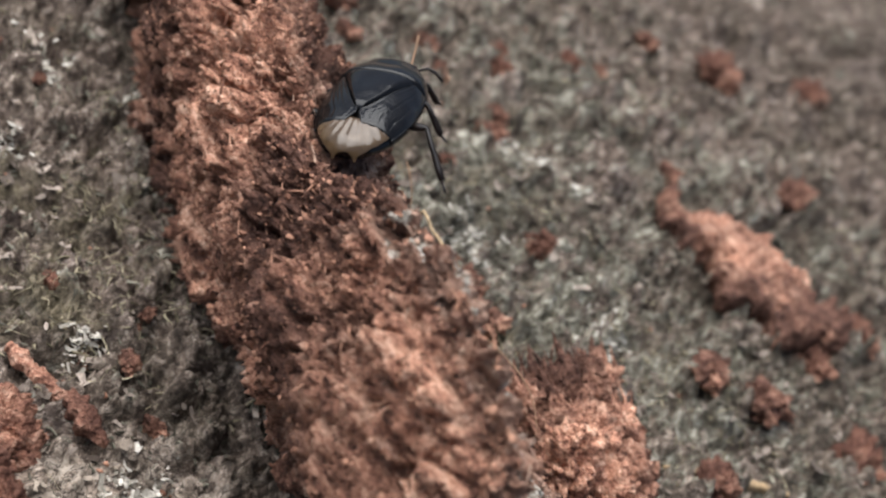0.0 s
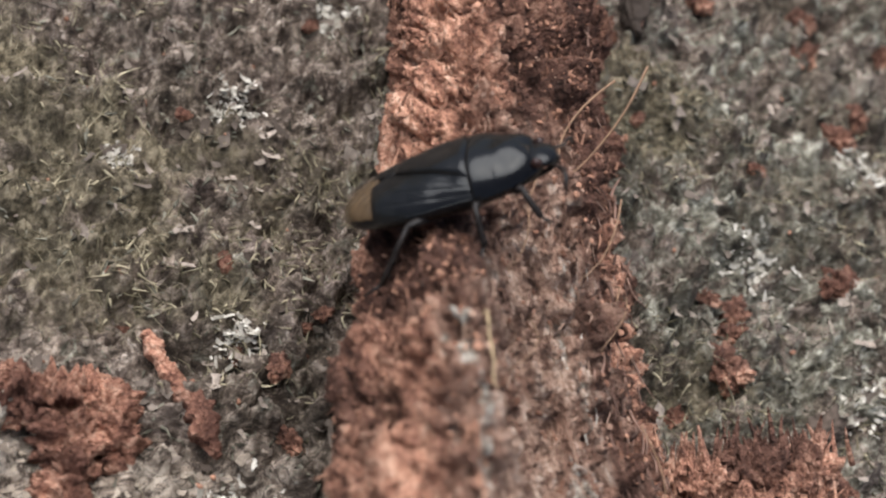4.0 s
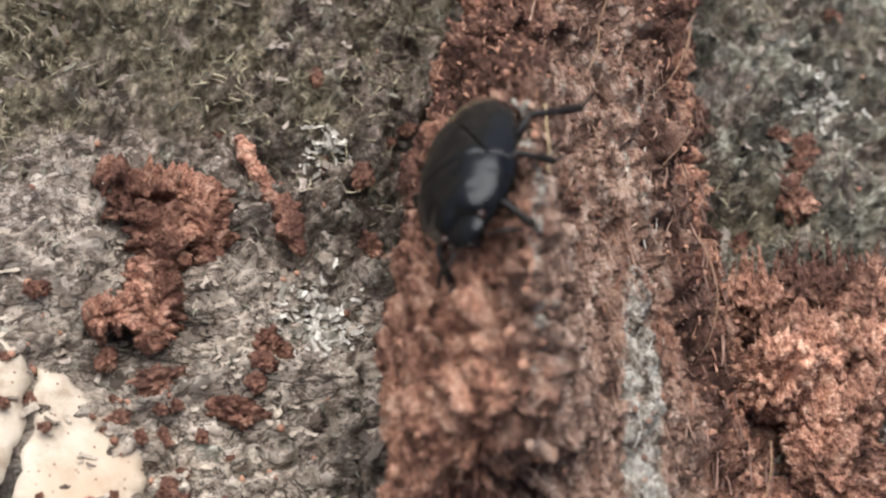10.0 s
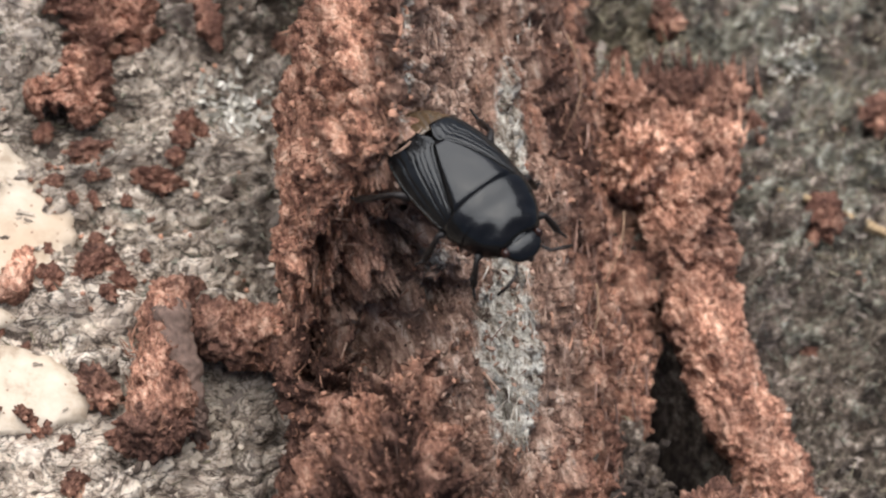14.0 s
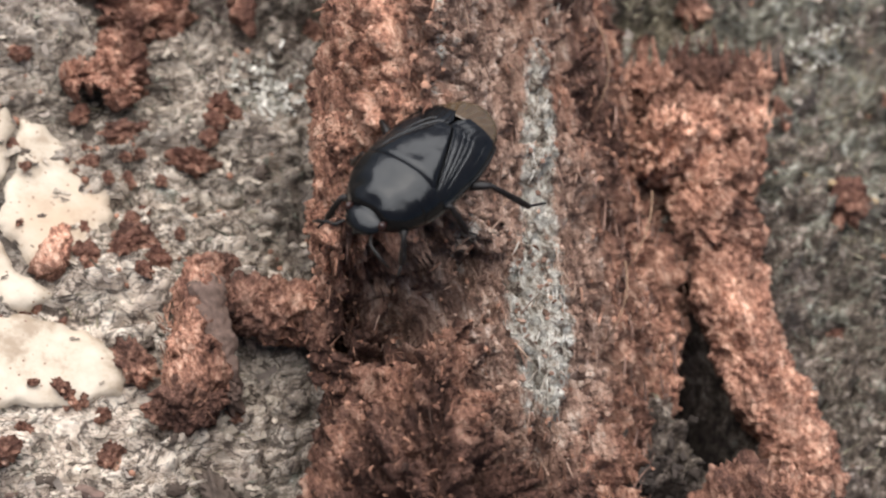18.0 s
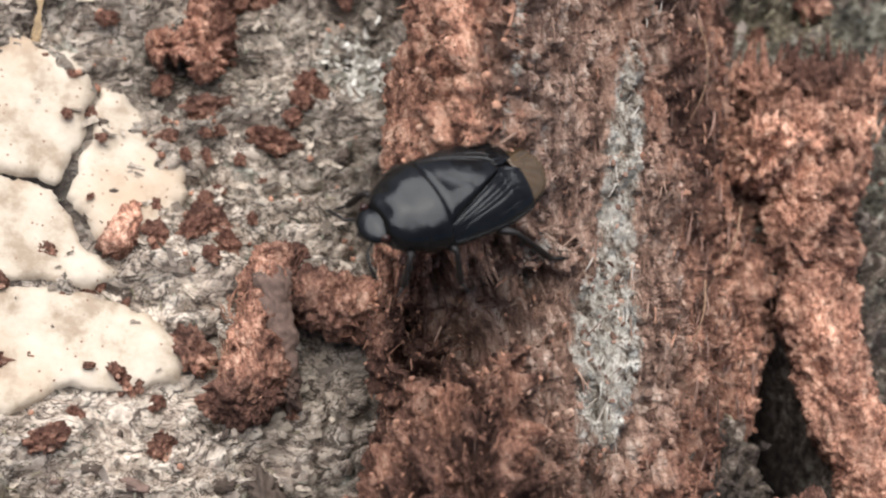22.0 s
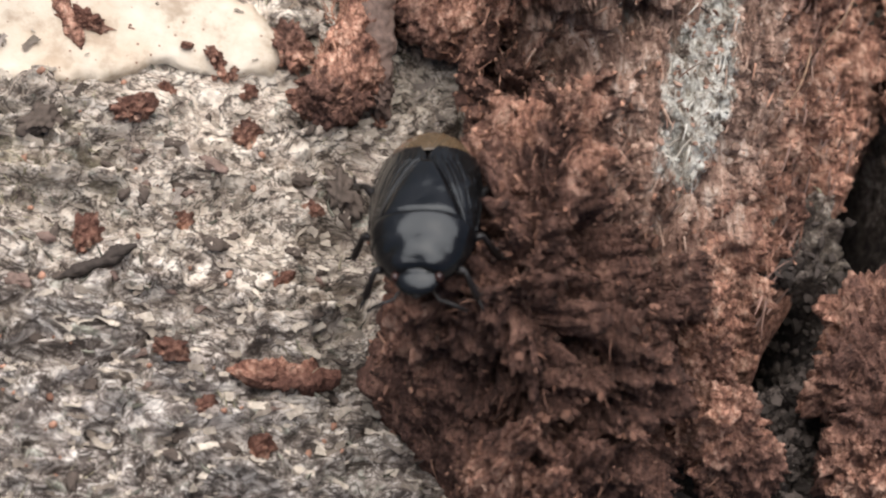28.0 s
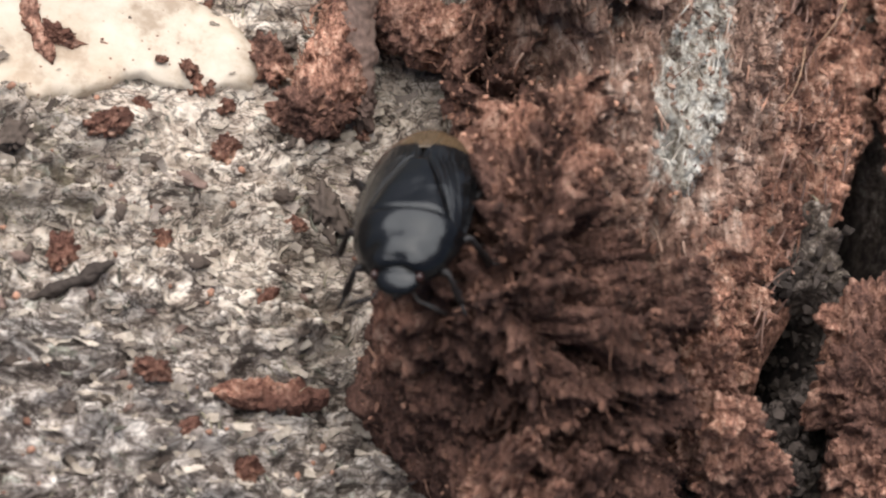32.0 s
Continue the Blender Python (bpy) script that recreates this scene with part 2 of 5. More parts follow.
def make_trunk():
    s = Shade("rotten_wood_trunk", 0.92)
    grain = s.math("ADD", s.math("MULTIPLY", s.noise(1.1, 6, 0.7, (1, 0.3, 1, -16), 0.35), 0.55), s.math("MULTIPLY", s.noise(4.2, 5, 0.7, (1, 0.4, 1, -16), 0.3), 0.45))
    coarse = s.noise(0.13, 4, 0.6, (1, 0.5, 1, -16))
    c = rot_colour(s, grain, s.math("ADD", coarse, s.math("MULTIPLY", s.attr("damp_shade"), -0.24)))
    worn = s.ramp(s.noise(1.5, 7, 0.72, (1, 0.2, 1, -16), 0.3), (0.28, (0.085, 0.052, 0.041)), (0.46, (0.31, 0.19, 0.142)), (0.6, (0.56, 0.385, 0.30)), (0.78, (0.80, 0.68, 0.58)))
    c = s.mix(s.mask(s.math("ADD", s.attr("worn"), s.math("MULTIPLY", s.noise(0.55, 5, 0.7, (1, 0.3, 1, -16)), 1.3)), 0.85, 1.25), c, worn)
    pale = s.mask(s.math("ADD", s.attr("pale"), s.math("MULTIPLY", s.noise(0.9, 7, 0.78, (1, 0.3, 1, -16)), 1.7)), 1.27, 1.47)
    film = s.ramp(s.noise(2.0, 7, 0.76, (1, 0.5, 1, -16), 0.4), (0.31, (0.07, 0.052, 0.042)), (0.43, (0.37, 0.335, 0.28)), (0.55, (0.64, 0.625, 0.56)), (0.72, (0.90, 0.90, 0.84)))
    c = s.mix(s.math("MULTIPLY", pale, 0.9), c, film)
    s.bump(s.noise(2.6, 6, 0.72, (1, 0.33, 1, -16)), 0.38, 1.0)
    s.bump(s.cells(3.0), 0.3, 0.7)
    s.bump(s.cells(7.0), 0.13, 0.7)
    s.bump(s.noise(9.0, 3, 0.7), 0.1, 0.8)
    return s.done(c, **{"Specular_IOR_Level": 0.25})


def make_ground():
    s = Shade("bark_and_lichen", 0.95)
    fine = s.noise(1.7, 7, 0.72)
    mid = s.noise(0.35, 5, 0.65)
    blot = s.noise(0.5, 6, 0.7, (0.6, 1, 1, 8), 0.6)
    ripple = s.noise(1.35, 7, 0.68, (0.5, 1, 1, 8), 1.4)
    bark = s.ramp(fine, (0.27, (0.020, 0.016, 0.013)), (0.46, (0.15, 0.117, 0.095)), (0.60, (0.36, 0.298, 0.252)), (0.76, (0.68, 0.605, 0.53)))
    cream = s.ramp(ripple, (0.20, (0.14, 0.104, 0.084)), (0.36, (0.47, 0.39, 0.32)), (0.46, (0.70, 0.60, 0.50)), (0.64, (0.87, 0.79, 0.68)))
    grey = s.ramp(ripple, (0.22, (0.035, 0.028, 0.025)), (0.38, (0.18, 0.15, 0.13)), (0.51, (0.43, 0.375, 0.335)), (0.66, (0.82, 0.76, 0.69)))
    flake = s.mix(s.mask(s.math("ADD", blot, s.math("MULTIPLY", s.attr("weathered"), 0.48)), 0.60, 0.84), cream, grey)
    c = s.mix(s.attr("flaky"), bark, flake)
    fork = s.math("ABSOLUTE", s.math("SUBTRACT", s.noise(1.4, 3, 0.6, (0.6, 1, 1, 8), 1.0), 0.5), 0.0)
    c = s.mix(s.math("MULTIPLY", s.mask(fork, 0.038, 0.012), 0.6), c, (0.07, 0.052, 0.043))
    line = s.math("ABSOLUTE", s.math("SUBTRACT", s.noise(0.62, 4, 0.62, (0.6, 1, 1, 8), 1.2), 0.5), 0.0)
    c = s.mix(s.math("MULTIPLY", s.mask(line, 0.032, 0.012), 0.85), c, (0.06, 0.045, 0.038))
    c = s.mix(s.math("MULTIPLY", s.mask(s.attr("crack"), 0.6, 0.95), 0.8), c, (0.045, 0.034, 0.028))
    lich = s.ramp(s.noise(2.0, 5, 0.7), (0.3, (0.09, 0.088, 0.07)), (0.50, (0.27, 0.265, 0.215)), (0.70, (0.64, 0.64, 0.56)))
    spots = s.mask(s.math("ADD", s.math("MULTIPLY", s.noise(0.5, 6, 0.72, None, 0.4), 0.9), s.math("MULTIPLY", s.attr("lichen"), 0.12)), 0.53, 0.60)
    c = s.mix(spots, c, lich)
    rose = s.mask(s.noise(0.28, 4, 0.6), 0.53, 0.64)
    c = s.mix(s.math("MULTIPLY", rose, s.math("SUBTRACT", 0.45, s.math("MULTIPLY", s.attr("flaky"), 0.35))), c, s.ramp(fine, (0.3, (0.10, 0.072, 0.062)), (0.7, (0.40, 0.33, 0.30))))
    moss = s.ramp(s.noise(2.2, 5, 0.7), (0.3, (0.045, 0.038, 0.025)), (0.50, (0.20, 0.172, 0.118)), (0.72, (0.47, 0.415, 0.30)))
    c = s.mix(s.mask(s.math("ADD", s.math("MULTIPLY", mid, 0.6), s.math("MULTIPLY", s.attr("mossy"), 0.32)), 0.50, 0.62), c, moss)
    dim = s.mask(s.noise(0.11, 5, 0.65, None, 0.5), 0.46, 0.56)
    c = s.mix(s.math("MULTIPLY", dim, s.math("ADD", s.math("MULTIPLY", s.attr("lichen"), 0.1), s.math("SUBTRACT", 0.45, s.math("MULTIPLY", s.attr("flaky"), 0.33)))), c, s.ramp(fine, (0.3, (0.014, 0.012, 0.009)), (0.7, (0.12, 0.105, 0.075))))
    gaps = s.mask(s.noise(0.62, 6, 0.68, None, 0.6), 0.52, 0.60)
    c = s.mix(s.math("MULTIPLY", gaps, s.math("SUBTRACT", s.math("ADD", 0.42, s.math("MULTIPLY", s.attr("lichen"), 0.45)), s.math("MULTIPLY", s.attr("flaky"), 0.35))), c, s.ramp(fine, (0.3, (0.012, 0.010, 0.008)), (0.7, (0.085, 0.075, 0.055))))
    # Near-black colour: soil, and shade painted into the hollow by the branch.
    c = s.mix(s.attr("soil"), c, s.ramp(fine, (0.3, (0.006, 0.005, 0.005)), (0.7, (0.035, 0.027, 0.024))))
    s.bump(s.noise(1.3, 6, 0.7), 0.22, 0.7)
    s.bump(ripple, 0.28, 0.9)
    s.bump(s.noise(5.0, 4, 0.7), 0.12, 0.8)
    return s.done(c, **{"Specular_IOR_Level": 0.25})


M_TRUNK = make_trunk()
M_GROUND = make_ground()
M_ROT = make_rotten("rotten_wood", True, False, -0.035)
M_CRUMB = make_rotten("rotten_wood_crumb", False, True)
M_DRYROT = make_rotten("dry_rotten_wood", True, False, -0.01)
M_STUBROT = make_rotten("orange_rotten_wood", True, False, 0.06)
M_DAMPROT = make_rotten("damp_rotten_wood", True, False, -0.10)

# ---- plan of the log's surface, in millimetres ----


def slope(x, y):
    """The log falls away towards its far flank."""
    d = np.maximum(0, x - 16)
    return -14.0 * (1 - np.exp(-d * d / 4200.0))


def blob(x, y, cx, cy, rx, ry=None, yaw=0.0):
    """1 inside a soft spot, 0 outside."""
    ry = ry or rx
    a = radians(yaw)
    dx, dy = x - cx, y - cy
    u = (dx * math.cos(a) + dy * math.sin(a)) / rx
    v = (-dx * math.sin(a) + dy * math.cos(a)) / ry
    return np.clip(1.5 - np.sqrt(u * u + v * v) * 1.0, 0, 1)


def flaky_w(x, y):
    """Where the bark peels in pale flakes."""
    return np.clip(np.maximum.reduce([blob(x, y, -15, -4, 9, 12), blob(x, y, -16, -22, 13, 12), 0.8 * blob(x, y, -8, 8, 7, 5), 1.1 * blob(x, y, -10, -2, 5, 8), 0.7 * blob(x, y, -17, 12, 9, 6)]), 0, 1)


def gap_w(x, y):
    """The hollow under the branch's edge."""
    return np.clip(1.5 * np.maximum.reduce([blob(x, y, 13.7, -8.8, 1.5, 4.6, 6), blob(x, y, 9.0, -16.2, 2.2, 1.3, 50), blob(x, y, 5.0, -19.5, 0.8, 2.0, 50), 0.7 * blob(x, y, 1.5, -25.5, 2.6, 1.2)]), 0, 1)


def bark_relief(x, y):
    """Peeling layers with sharp edges, and the cracks between them."""
    a = np.stack([x * 0.58 + 0.10 * y, y - 0.15 * x, 0 * x], 1)
    w = a + 1.1 * np.stack([fbm(a * 0.45, 3, 201), fbm(a * 0.45, 3, 203), 0 * x], 1)
    h = fbm(w * 0.42, 4, 205) * 5.5
    low = np.floor(h)
    step = (low + np.clip((h - low - 0.72) / 0.28, 0, 1)) / 5.5
    h2 = fbm(w * 1.3, 3, 206) * 3.5
    low = np.floor(h2)
    step2 = (low + np.clip((h2 - low - 0.6) / 0.4, 0, 1)) / 3.5
    c1 = np.clip(1 - np.abs(vnoise(w * 0.5, 207)) / 0.10, 0, 1) * np.clip(0.8 + 1.6 * vnoise(a * 0.23, 208), 0, 1)
    c2 = np.clip(1 - np.abs(vnoise(w * 1.15, 209)) / 0.17, 0, 1) * np.clip(0.6 + 1.6 * vnoise(a * 0.3, 210), 0, 1)
    crack = np.maximum(c1, 0.8 * c2)
    return 1.9 * step + 0.9 * step2 + 0.16 * ridged(w * 2.4, 2, 211) - 0.75 * crack, crack


def ground_form(x, y):
    x, y = np.asarray(x, float), np.asarray(y, float)
    p = np.stack([x, y, 0 * x], 1)
    low = slope(x, y) + 0.7 * fbm(p * 0.09, 3, 3)
    flat = flaky_w(x, y)
    peel, crack = bark_relief(x, y)
    rough = 1.5 * np.clip((x - 13) / 6, 0, 1) * fbm(p * 0.17, 3, 8) + 0.75 * fbm(p * 0.4, 4, 5) + 1.05 * ridged(p * 0.55, 4, 11) + 0.42 * ridged(p * 1.7, 2, 21)
    crust = 0.85 * blocks(p * 0.62 + 40, 23) + 0.3 * blocks(p * 1.7 + 40, 27)
    fine = (1 - flat) * (rough * 0.8 + 0.35 * peel + crust) + flat * (0.25 * fbm(p * 0.4, 4, 5) + peel)
    bare = np.clip(1.4 * np.maximum(blob(x, y, -20, 1.8, 5.6, 5), blob(x, y, -19.5, -5.8, 6, 2.8, -10)), 0, 1)
    return low + fine * (1 - 0.85 * bare) - 0.40 * bare - 9.0 * gap_w(x, y)


def axis_steps(lo, hi, step, far):
    """Even steps in the near stretch, widening to the far edge."""
    out = list(np.arange(lo, hi, step))
    d = step
    a = [lo]
    while a[-1] > -far:
        d *= 1.32
        a.append(a[-1] - d)
    d = step
    b = [out[-1]]
    while b[-1] < far:
        d *= 1.32
        b.append(b[-1] + d)
    return np.array(a[:0:-1] + out + b[1:])


def build_ground():
    gx = axis_steps(-29, 22, 0.14, 1500)
    gx = np.concatenate([gx[gx < 22], np.arange(22, 80, 0.27), gx[gx > 80.5]])
    gy = axis_steps(-33, 24, 0.14, 1500)
    gy = np.concatenate([gy[gy < 24], np.arange(24, 58, 0.27), gy[gy > 58.5]])
    xx, yy = np.meshgrid(gx, gy)
    x, y = xx.ravel(), yy.ravel()
    z = ground_form(x, y)
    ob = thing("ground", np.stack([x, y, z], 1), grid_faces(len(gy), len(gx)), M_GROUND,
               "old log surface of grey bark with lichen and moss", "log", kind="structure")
    p = np.stack([x, y, 0 * x], 1)
    n = fbm(p * 0.12, 3, 31)
    flaky = np.clip(flaky_w(x, y) + 0.25 * n, 0, 1)
    mossy = np.clip(0.4 * np.clip((y - 13) / 5, 0, 1) * (x < 12) + 0.3 * blob(x, y, 0, 24, 9, 6, 20) + 0.5 * blob(x, y, -12, 27, 10, 9) + 0.8 * blob(x, y, 21, 29, 4, 4) + 0.6 * blob(x, y, 17.5, 13, 3.5, 3)
                    + 0.4 * blob(x, y, 40, 22, 22, 16) + 0.5 * blob(x, y, -22, -13, 4, 3) + 0.35 * n, 0, 1)
    lichen = np.clip(0.75 * blob(x, y, 34, 22, 22, 22) + 0.25 * blob(x, y, 24, 4, 8, 10) + 0.5 * blob(x, y, 24, 20, 7, 7) + 0.35 * blob(x, y, -2, 9, 4, 3) + 0.3 * n - 0.6 * flaky, 0, 1)
    weathered = np.clip(1.1 * np.clip((-15.5 - y) / 9, 0, 1) + 0.35 * np.clip((y - 6) / 4, 0, 1) + 0.5 * n, 0, 1)
    # soil covers soil, the hollow's painted-in shade, and darkened ground under the plates.
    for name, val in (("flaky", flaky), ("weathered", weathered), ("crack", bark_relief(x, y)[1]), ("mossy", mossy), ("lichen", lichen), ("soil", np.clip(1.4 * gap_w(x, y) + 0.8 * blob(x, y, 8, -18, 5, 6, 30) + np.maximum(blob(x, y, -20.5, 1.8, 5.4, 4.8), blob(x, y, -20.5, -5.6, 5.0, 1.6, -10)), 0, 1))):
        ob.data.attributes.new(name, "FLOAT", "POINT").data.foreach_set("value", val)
    return gx, gy, z.reshape(len(gy), len(gx))


GROUND_X, GROUND_Y, GROUND_Z = build_ground()


def ground_z(x, y):
    """Height of the log's surface, read from its mesh."""
    x, y = np.asarray(x, float), np.asarray(y, float)
    i = np.clip(np.searchsorted(GROUND_X, x) - 1, 0, len(GROUND_X) - 2)
    j = np.clip(np.searchsorted(GROUND_Y, y) - 1, 0, len(GROUND_Y) - 2)
    u = (x - GROUND_X[i]) / (GROUND_X[i + 1] - GROUND_X[i])
    v = (y - GROUND_Y[j]) / (GROUND_Y[j + 1] - GROUND_Y[j])
    return (GROUND_Z[j, i] * (1 - u) + GROUND_Z[j, i + 1] * u) * (1 - v) + (GROUND_Z[j + 1, i] * (1 - u) + GROUND_Z[j + 1, i + 1] * u) * v


# ---- the rotten branch: stations along it, each with the section's corners ----
#            y    left foot  left edge(x, z)  ridge(x, z)   flank(x, z)  right foot
STATIONS = [(52, 22.5, 19.0, 8.0, 21.0, 11.4, 24.5, 8.6, 28.0),
            (36, 13.6, 10.2, 8.4, 12.2, 12.8, 16.2, 9.4, 20.0),
            (26, 8.2, 5.2, 8.8, 7.6, 13.4, 12.8, 9.6, 18.0),
            (18, 5.0, 2.2, 9.0, 4.4, 13.8, 10.8, 9.6, 16.2),
            (12, 5.0, -1.0, 9.4, 0.7, 14.2, 9.8, 8.4, 14.9),
            (6, 3.4, -4.1, 10.6, -1.6, 18.0, 7.4, 8.2, 15.1),
            (0, 1.0, -6.4, 11.4, -3.7, 19.6, 6.0, 8.0, 14.9),
            (-5, -1.8, -7.3, 10.6, -4.5, 17.8, 5.0, 7.4, 13.1),
            (-6.0, -3.2, -7.2, 9.8, -4.8, 16.6, 4.8, 7.6, 12.6),
            (-7.4, -4.2, -7.0, 8.2, -4.6, 10.2, 4.3, 7.8, 12.0),
            (-10.2, -5.2, -6.9, 7.8, -4.0, 9.4, 3.2, 8.0, 10.8),
            (-11.8, -5.6, -6.6, 8.0, -3.2, 12.0, 2.9, 8.0, 9.9),
            (-13, -5.8, -6.7, 8.0, -3.8, 11.8, 2.8, 8.0, 9.2),
            (-17, -8.2, -9.2, 8.0, -4.8, 12.2, 1.6, 8.2, 7.2),
            (-21, -8.8, -9.8, 7.0, -5.6, 11.4, 0.5, 8.0, 5.0),
            (-25, -5.6, -6.2, 4.6, -3.6, 6.8, -0.2, 5.6, 2.8),
            (-29, -3.5, -3.4, 1.0, -2.4, 1.4, -1.2, 1.0, 0.0)]


def section(y):
    """Corner values of the branch at y, smooth between the stations."""
    ys = np.array([s[0] for s in STATIONS], float)[::-1]
    tab = np.array(STATIONS, float)[::-1, 1:]
    y = np.asarray(y, float)
    k = np.clip(np.searchsorted(ys, y) - 1, 0, len(ys) - 2)
    w = np.clip((y - ys[k]) / (ys[k + 1] - ys[k]), 0, 1)
    w = (w * w * (3 - 2 * w) * 0.5 + w * 0.5)[:, None]
    return tab[k] * (1 - w) + tab[k + 1] * w


def branch_grid(ny=800, nu=400):
    y = np.concatenate([np.linspace(-29.5, -8, 220), np.linspace(-7.96, -5.4, 80), np.linspace(-5.3, 33, ny - 340), np.linspace(33.6, 52, 40)])
    lf, lx, lz, rx, rz, fx, fz, rf = section(y).T
    zero = np.full(len(y), -1.6)
    flat = np.clip((y - 6) / 10, 0, 1) * 0.2
    cx = np.stack([lf + 0.6, lf, (lf + lx) / 2, lx, (lx + rx) / 2 - 0.2, rx, (rx * 2 + fx) / 3, (rx + fx * 2) / 3, fx, (fx + rf) / 2, rf, rf + 1.4], 1)
    cz = np.stack([zero, 0 * y, lz * 0.5, lz, lz + (rz - lz) * 0.66, rz, rz + (fz - rz) * (0.52 - flat), rz + (fz - rz) * (0.85 - flat * 0.9), fz, fz * 0.5 + 0.2, 0 * y + 0.3, zero], 1)
    k = cx.shape[1]
    u = np.linspace(0, k - 1, nu)
    # smooth curve through the corners
    def curve(c):
        i = np.clip(u.astype(int), 0, k - 2)
        w = (u - i)[None]
        a, b = c[:, i], c[:, i + 1]
        pa, pb = c[:, np.clip(i - 1, 0, k - 1)], c[:, np.clip(i + 2, 0, k - 1)]
        m0, m1 = (b - pa) * 0.5, (pb - a) * 0.5
        return (2 * w**3 - 3 * w**2 + 1) * a + (w**3 - 2 * w**2 + w) * m0 + (-2 * w**3 + 3 * w**2) * b + (w**3 - w**2) * m1
    px, pz = curve(cx), curve(cz)
    py = np.repeat(y[:, None], nu, 1)
    return np.stack([px, py, pz], -1)


def normals_of(g):
    a = np.gradient(g, axis=0)
    b = np.gradient(g, axis=1)
    n = np.cross(b, a)
    n /= np.linalg.norm(n, axis=2)[..., None] + 1e-12
    return n


def along(p):
    """Coordinates along and across the grain of the branch."""
    a = radians(-17)
    x = p[:, 0] * math.cos(a) - p[:, 1] * math.sin(a)
    y = p[:, 0] * math.sin(a) + p[:, 1] * math.cos(a)
    return np.stack([x, y * 0.32, p[:, 2]], 1)


def build_branch():
    g = branch_grid()
    n = normals_of(g)
    if n[:, 160, 2].mean() < 0:
        n = -n
    shape = g.shape
    p, nn = g.reshape(-1, 3), n.reshape(-1, 3)
    q = along(p)
    px, py = p[:, 0], p[:, 1]
    sound = np.clip(np.maximum.reduce([blob(px, py, 0.6, -1.5, 4.0, 8, -12) * (px > -2.5), blob(px, py, 3.0, -7, 4.2, 9, -16), 0.8 * blob(px, py, 5.5, 9, 3.2, 10, -14)]), 0, 1)
    short = along(p) * np.array([1.0, 1.9, 1.0])
    small = blocks(short * 2.1, 45)

    def where(m, freq, seed):
        out = np.zeros(len(p))
        out[m] = blocks(p[m] * freq, seed)
        return out
    d = 0.8 * fbm(q * 0.32, 3, 41) + 0.85 * ridged(q * 0.75, 3, 44) * (0.55 + 0.4 * fbm(q * 0.25, 2, 50)) + 0.34 * ridged(q * 2.0, 3, 47) + 0.16 * ridged(q * 4.6, 2, 49)
    d += (1 - 0.6 * sound) * 0.75 * blocks(q * 0.8, 51) + (1 - 0.5 * sound) * 0.24 * small
    d -= 1.4 * np.clip((fbm(q * np.array([0.9, 1.3, 0.9]), 3, 53) - 0.22) / 0.3, 0, 1)
    d -= 0.6 * np.clip((fbm(p * 1.5, 3, 57) - 0.25) / 0.3, 0, 1)
    crumbly = np.clip(blob(p[:, 0], p[:, 1], -4, -21.5, 7.5, 6.5) + 0.5 * blob(p[:, 0], p[:, 1], -6, -9.5, 2.5, 3), 0, 1)
    d += crumbly * np.clip(nn[:, 2] * 1.5 - 0.1, 0.15, 1) * (1.5 * fbm(p * 0.42, 3, 61) + 0.6 * ridged(p * 0.85, 3, 63) - 2.4 * np.clip((fbm(p * 0.5, 3, 65) - 0.08) / 0.35, 0, 1) + 0.6 * where(crumbly > 0, 1.25, 66) + 0.3 * where(crumbly > 0, 2.9, 67))
    hollow = np.clip(blob(px, py, -4.3, -9.3, 2.2, 2.1, 10) * 1.5, 0, 1) * np.clip((p[:, 2] - 4) / 3, 0, 1)
    d += 0.8 * hollow * where(hollow > 0, 1.3, 68)
    broken = np.clip(1.3 - np.abs(py + 6.6) / 1.2, 0, 1) * (px > -6.5) * (px < 0)
    d += broken * (1.0 * where(broken > 0, 0.75, 69) + 0.35 * small)
    d -= 0.35
    low = np.clip((p[:, 2] + 1.6) / 2.0, 0, 1) * np.where(p[:, 0] < section(p[:, 1])[:, 3], 0.55 + 0.45 * np.clip(nn[:, 2] * 2, 0, 1), 1)
    v = p + nn * (d * low)[:, None]
    v[:, 2] -= 3.6 * hollow * np.clip((v[:, 2] - 3) / 3, 0, 1)
    ob = thing("rotten_branch", v, grid_faces(shape[0], shape[1]), M_TRUNK,
               "brown-rotted branch, crumbling orange wood lying on the log", "branch")
    x, y, z = v.T
    streaks = np.maximum.reduce([
        0.6 * blob(x, y, -3.2, 0.5, 0.4, 7.0, -10) * (z > 13),
        1.0 * blob(x, y, 2.3, -9.6, 1.55, 5.6, -16), 0.85 * blob(x, y, 4.3, -1.0, 0.9, 6.0, -14), 0.45 * blob(x, y, 7.2, 9, 0.8, 7, -8),
        0.45 * blob(x, y, -1.2, -6.8, 1.0, 1.2), 0.6 * blob(x, y, 1.0, -13.5, 1.2, 1.8)])
    # Damp end and browner flank; the hollow's blob puts its shade into the colour.
    damp_shade = np.clip(1.0 * blob(x, y, -2.5, -22.0, 6.6, 4.4) + 0.5 * blob(x, y, -4.4, -9.4, 2.2, 2.0) + 0.35 * blob(x, y, 10, 0, 3.0, 8, -10) + 0.35 * blob(x, y, 12, 16, 3, 14, -10)
                   + 0.35 * (fbm(p * 0.2, 3, 71)), -0.2, 1)
    worn = np.clip(np.maximum.reduce([0.8 * blob(x, y, 0.6, -1.5, 4.4, 9, -12), 0.85 * blob(x, y, 3.0, -7, 4.5, 9, -16), 0.6 * blob(x, y, 5.5, 9, 3.5, 10, -14), 0.2 * blob(x, y, 9, 2, 3.4, 14, -14)]) * (z > 2.5), 0, 1)
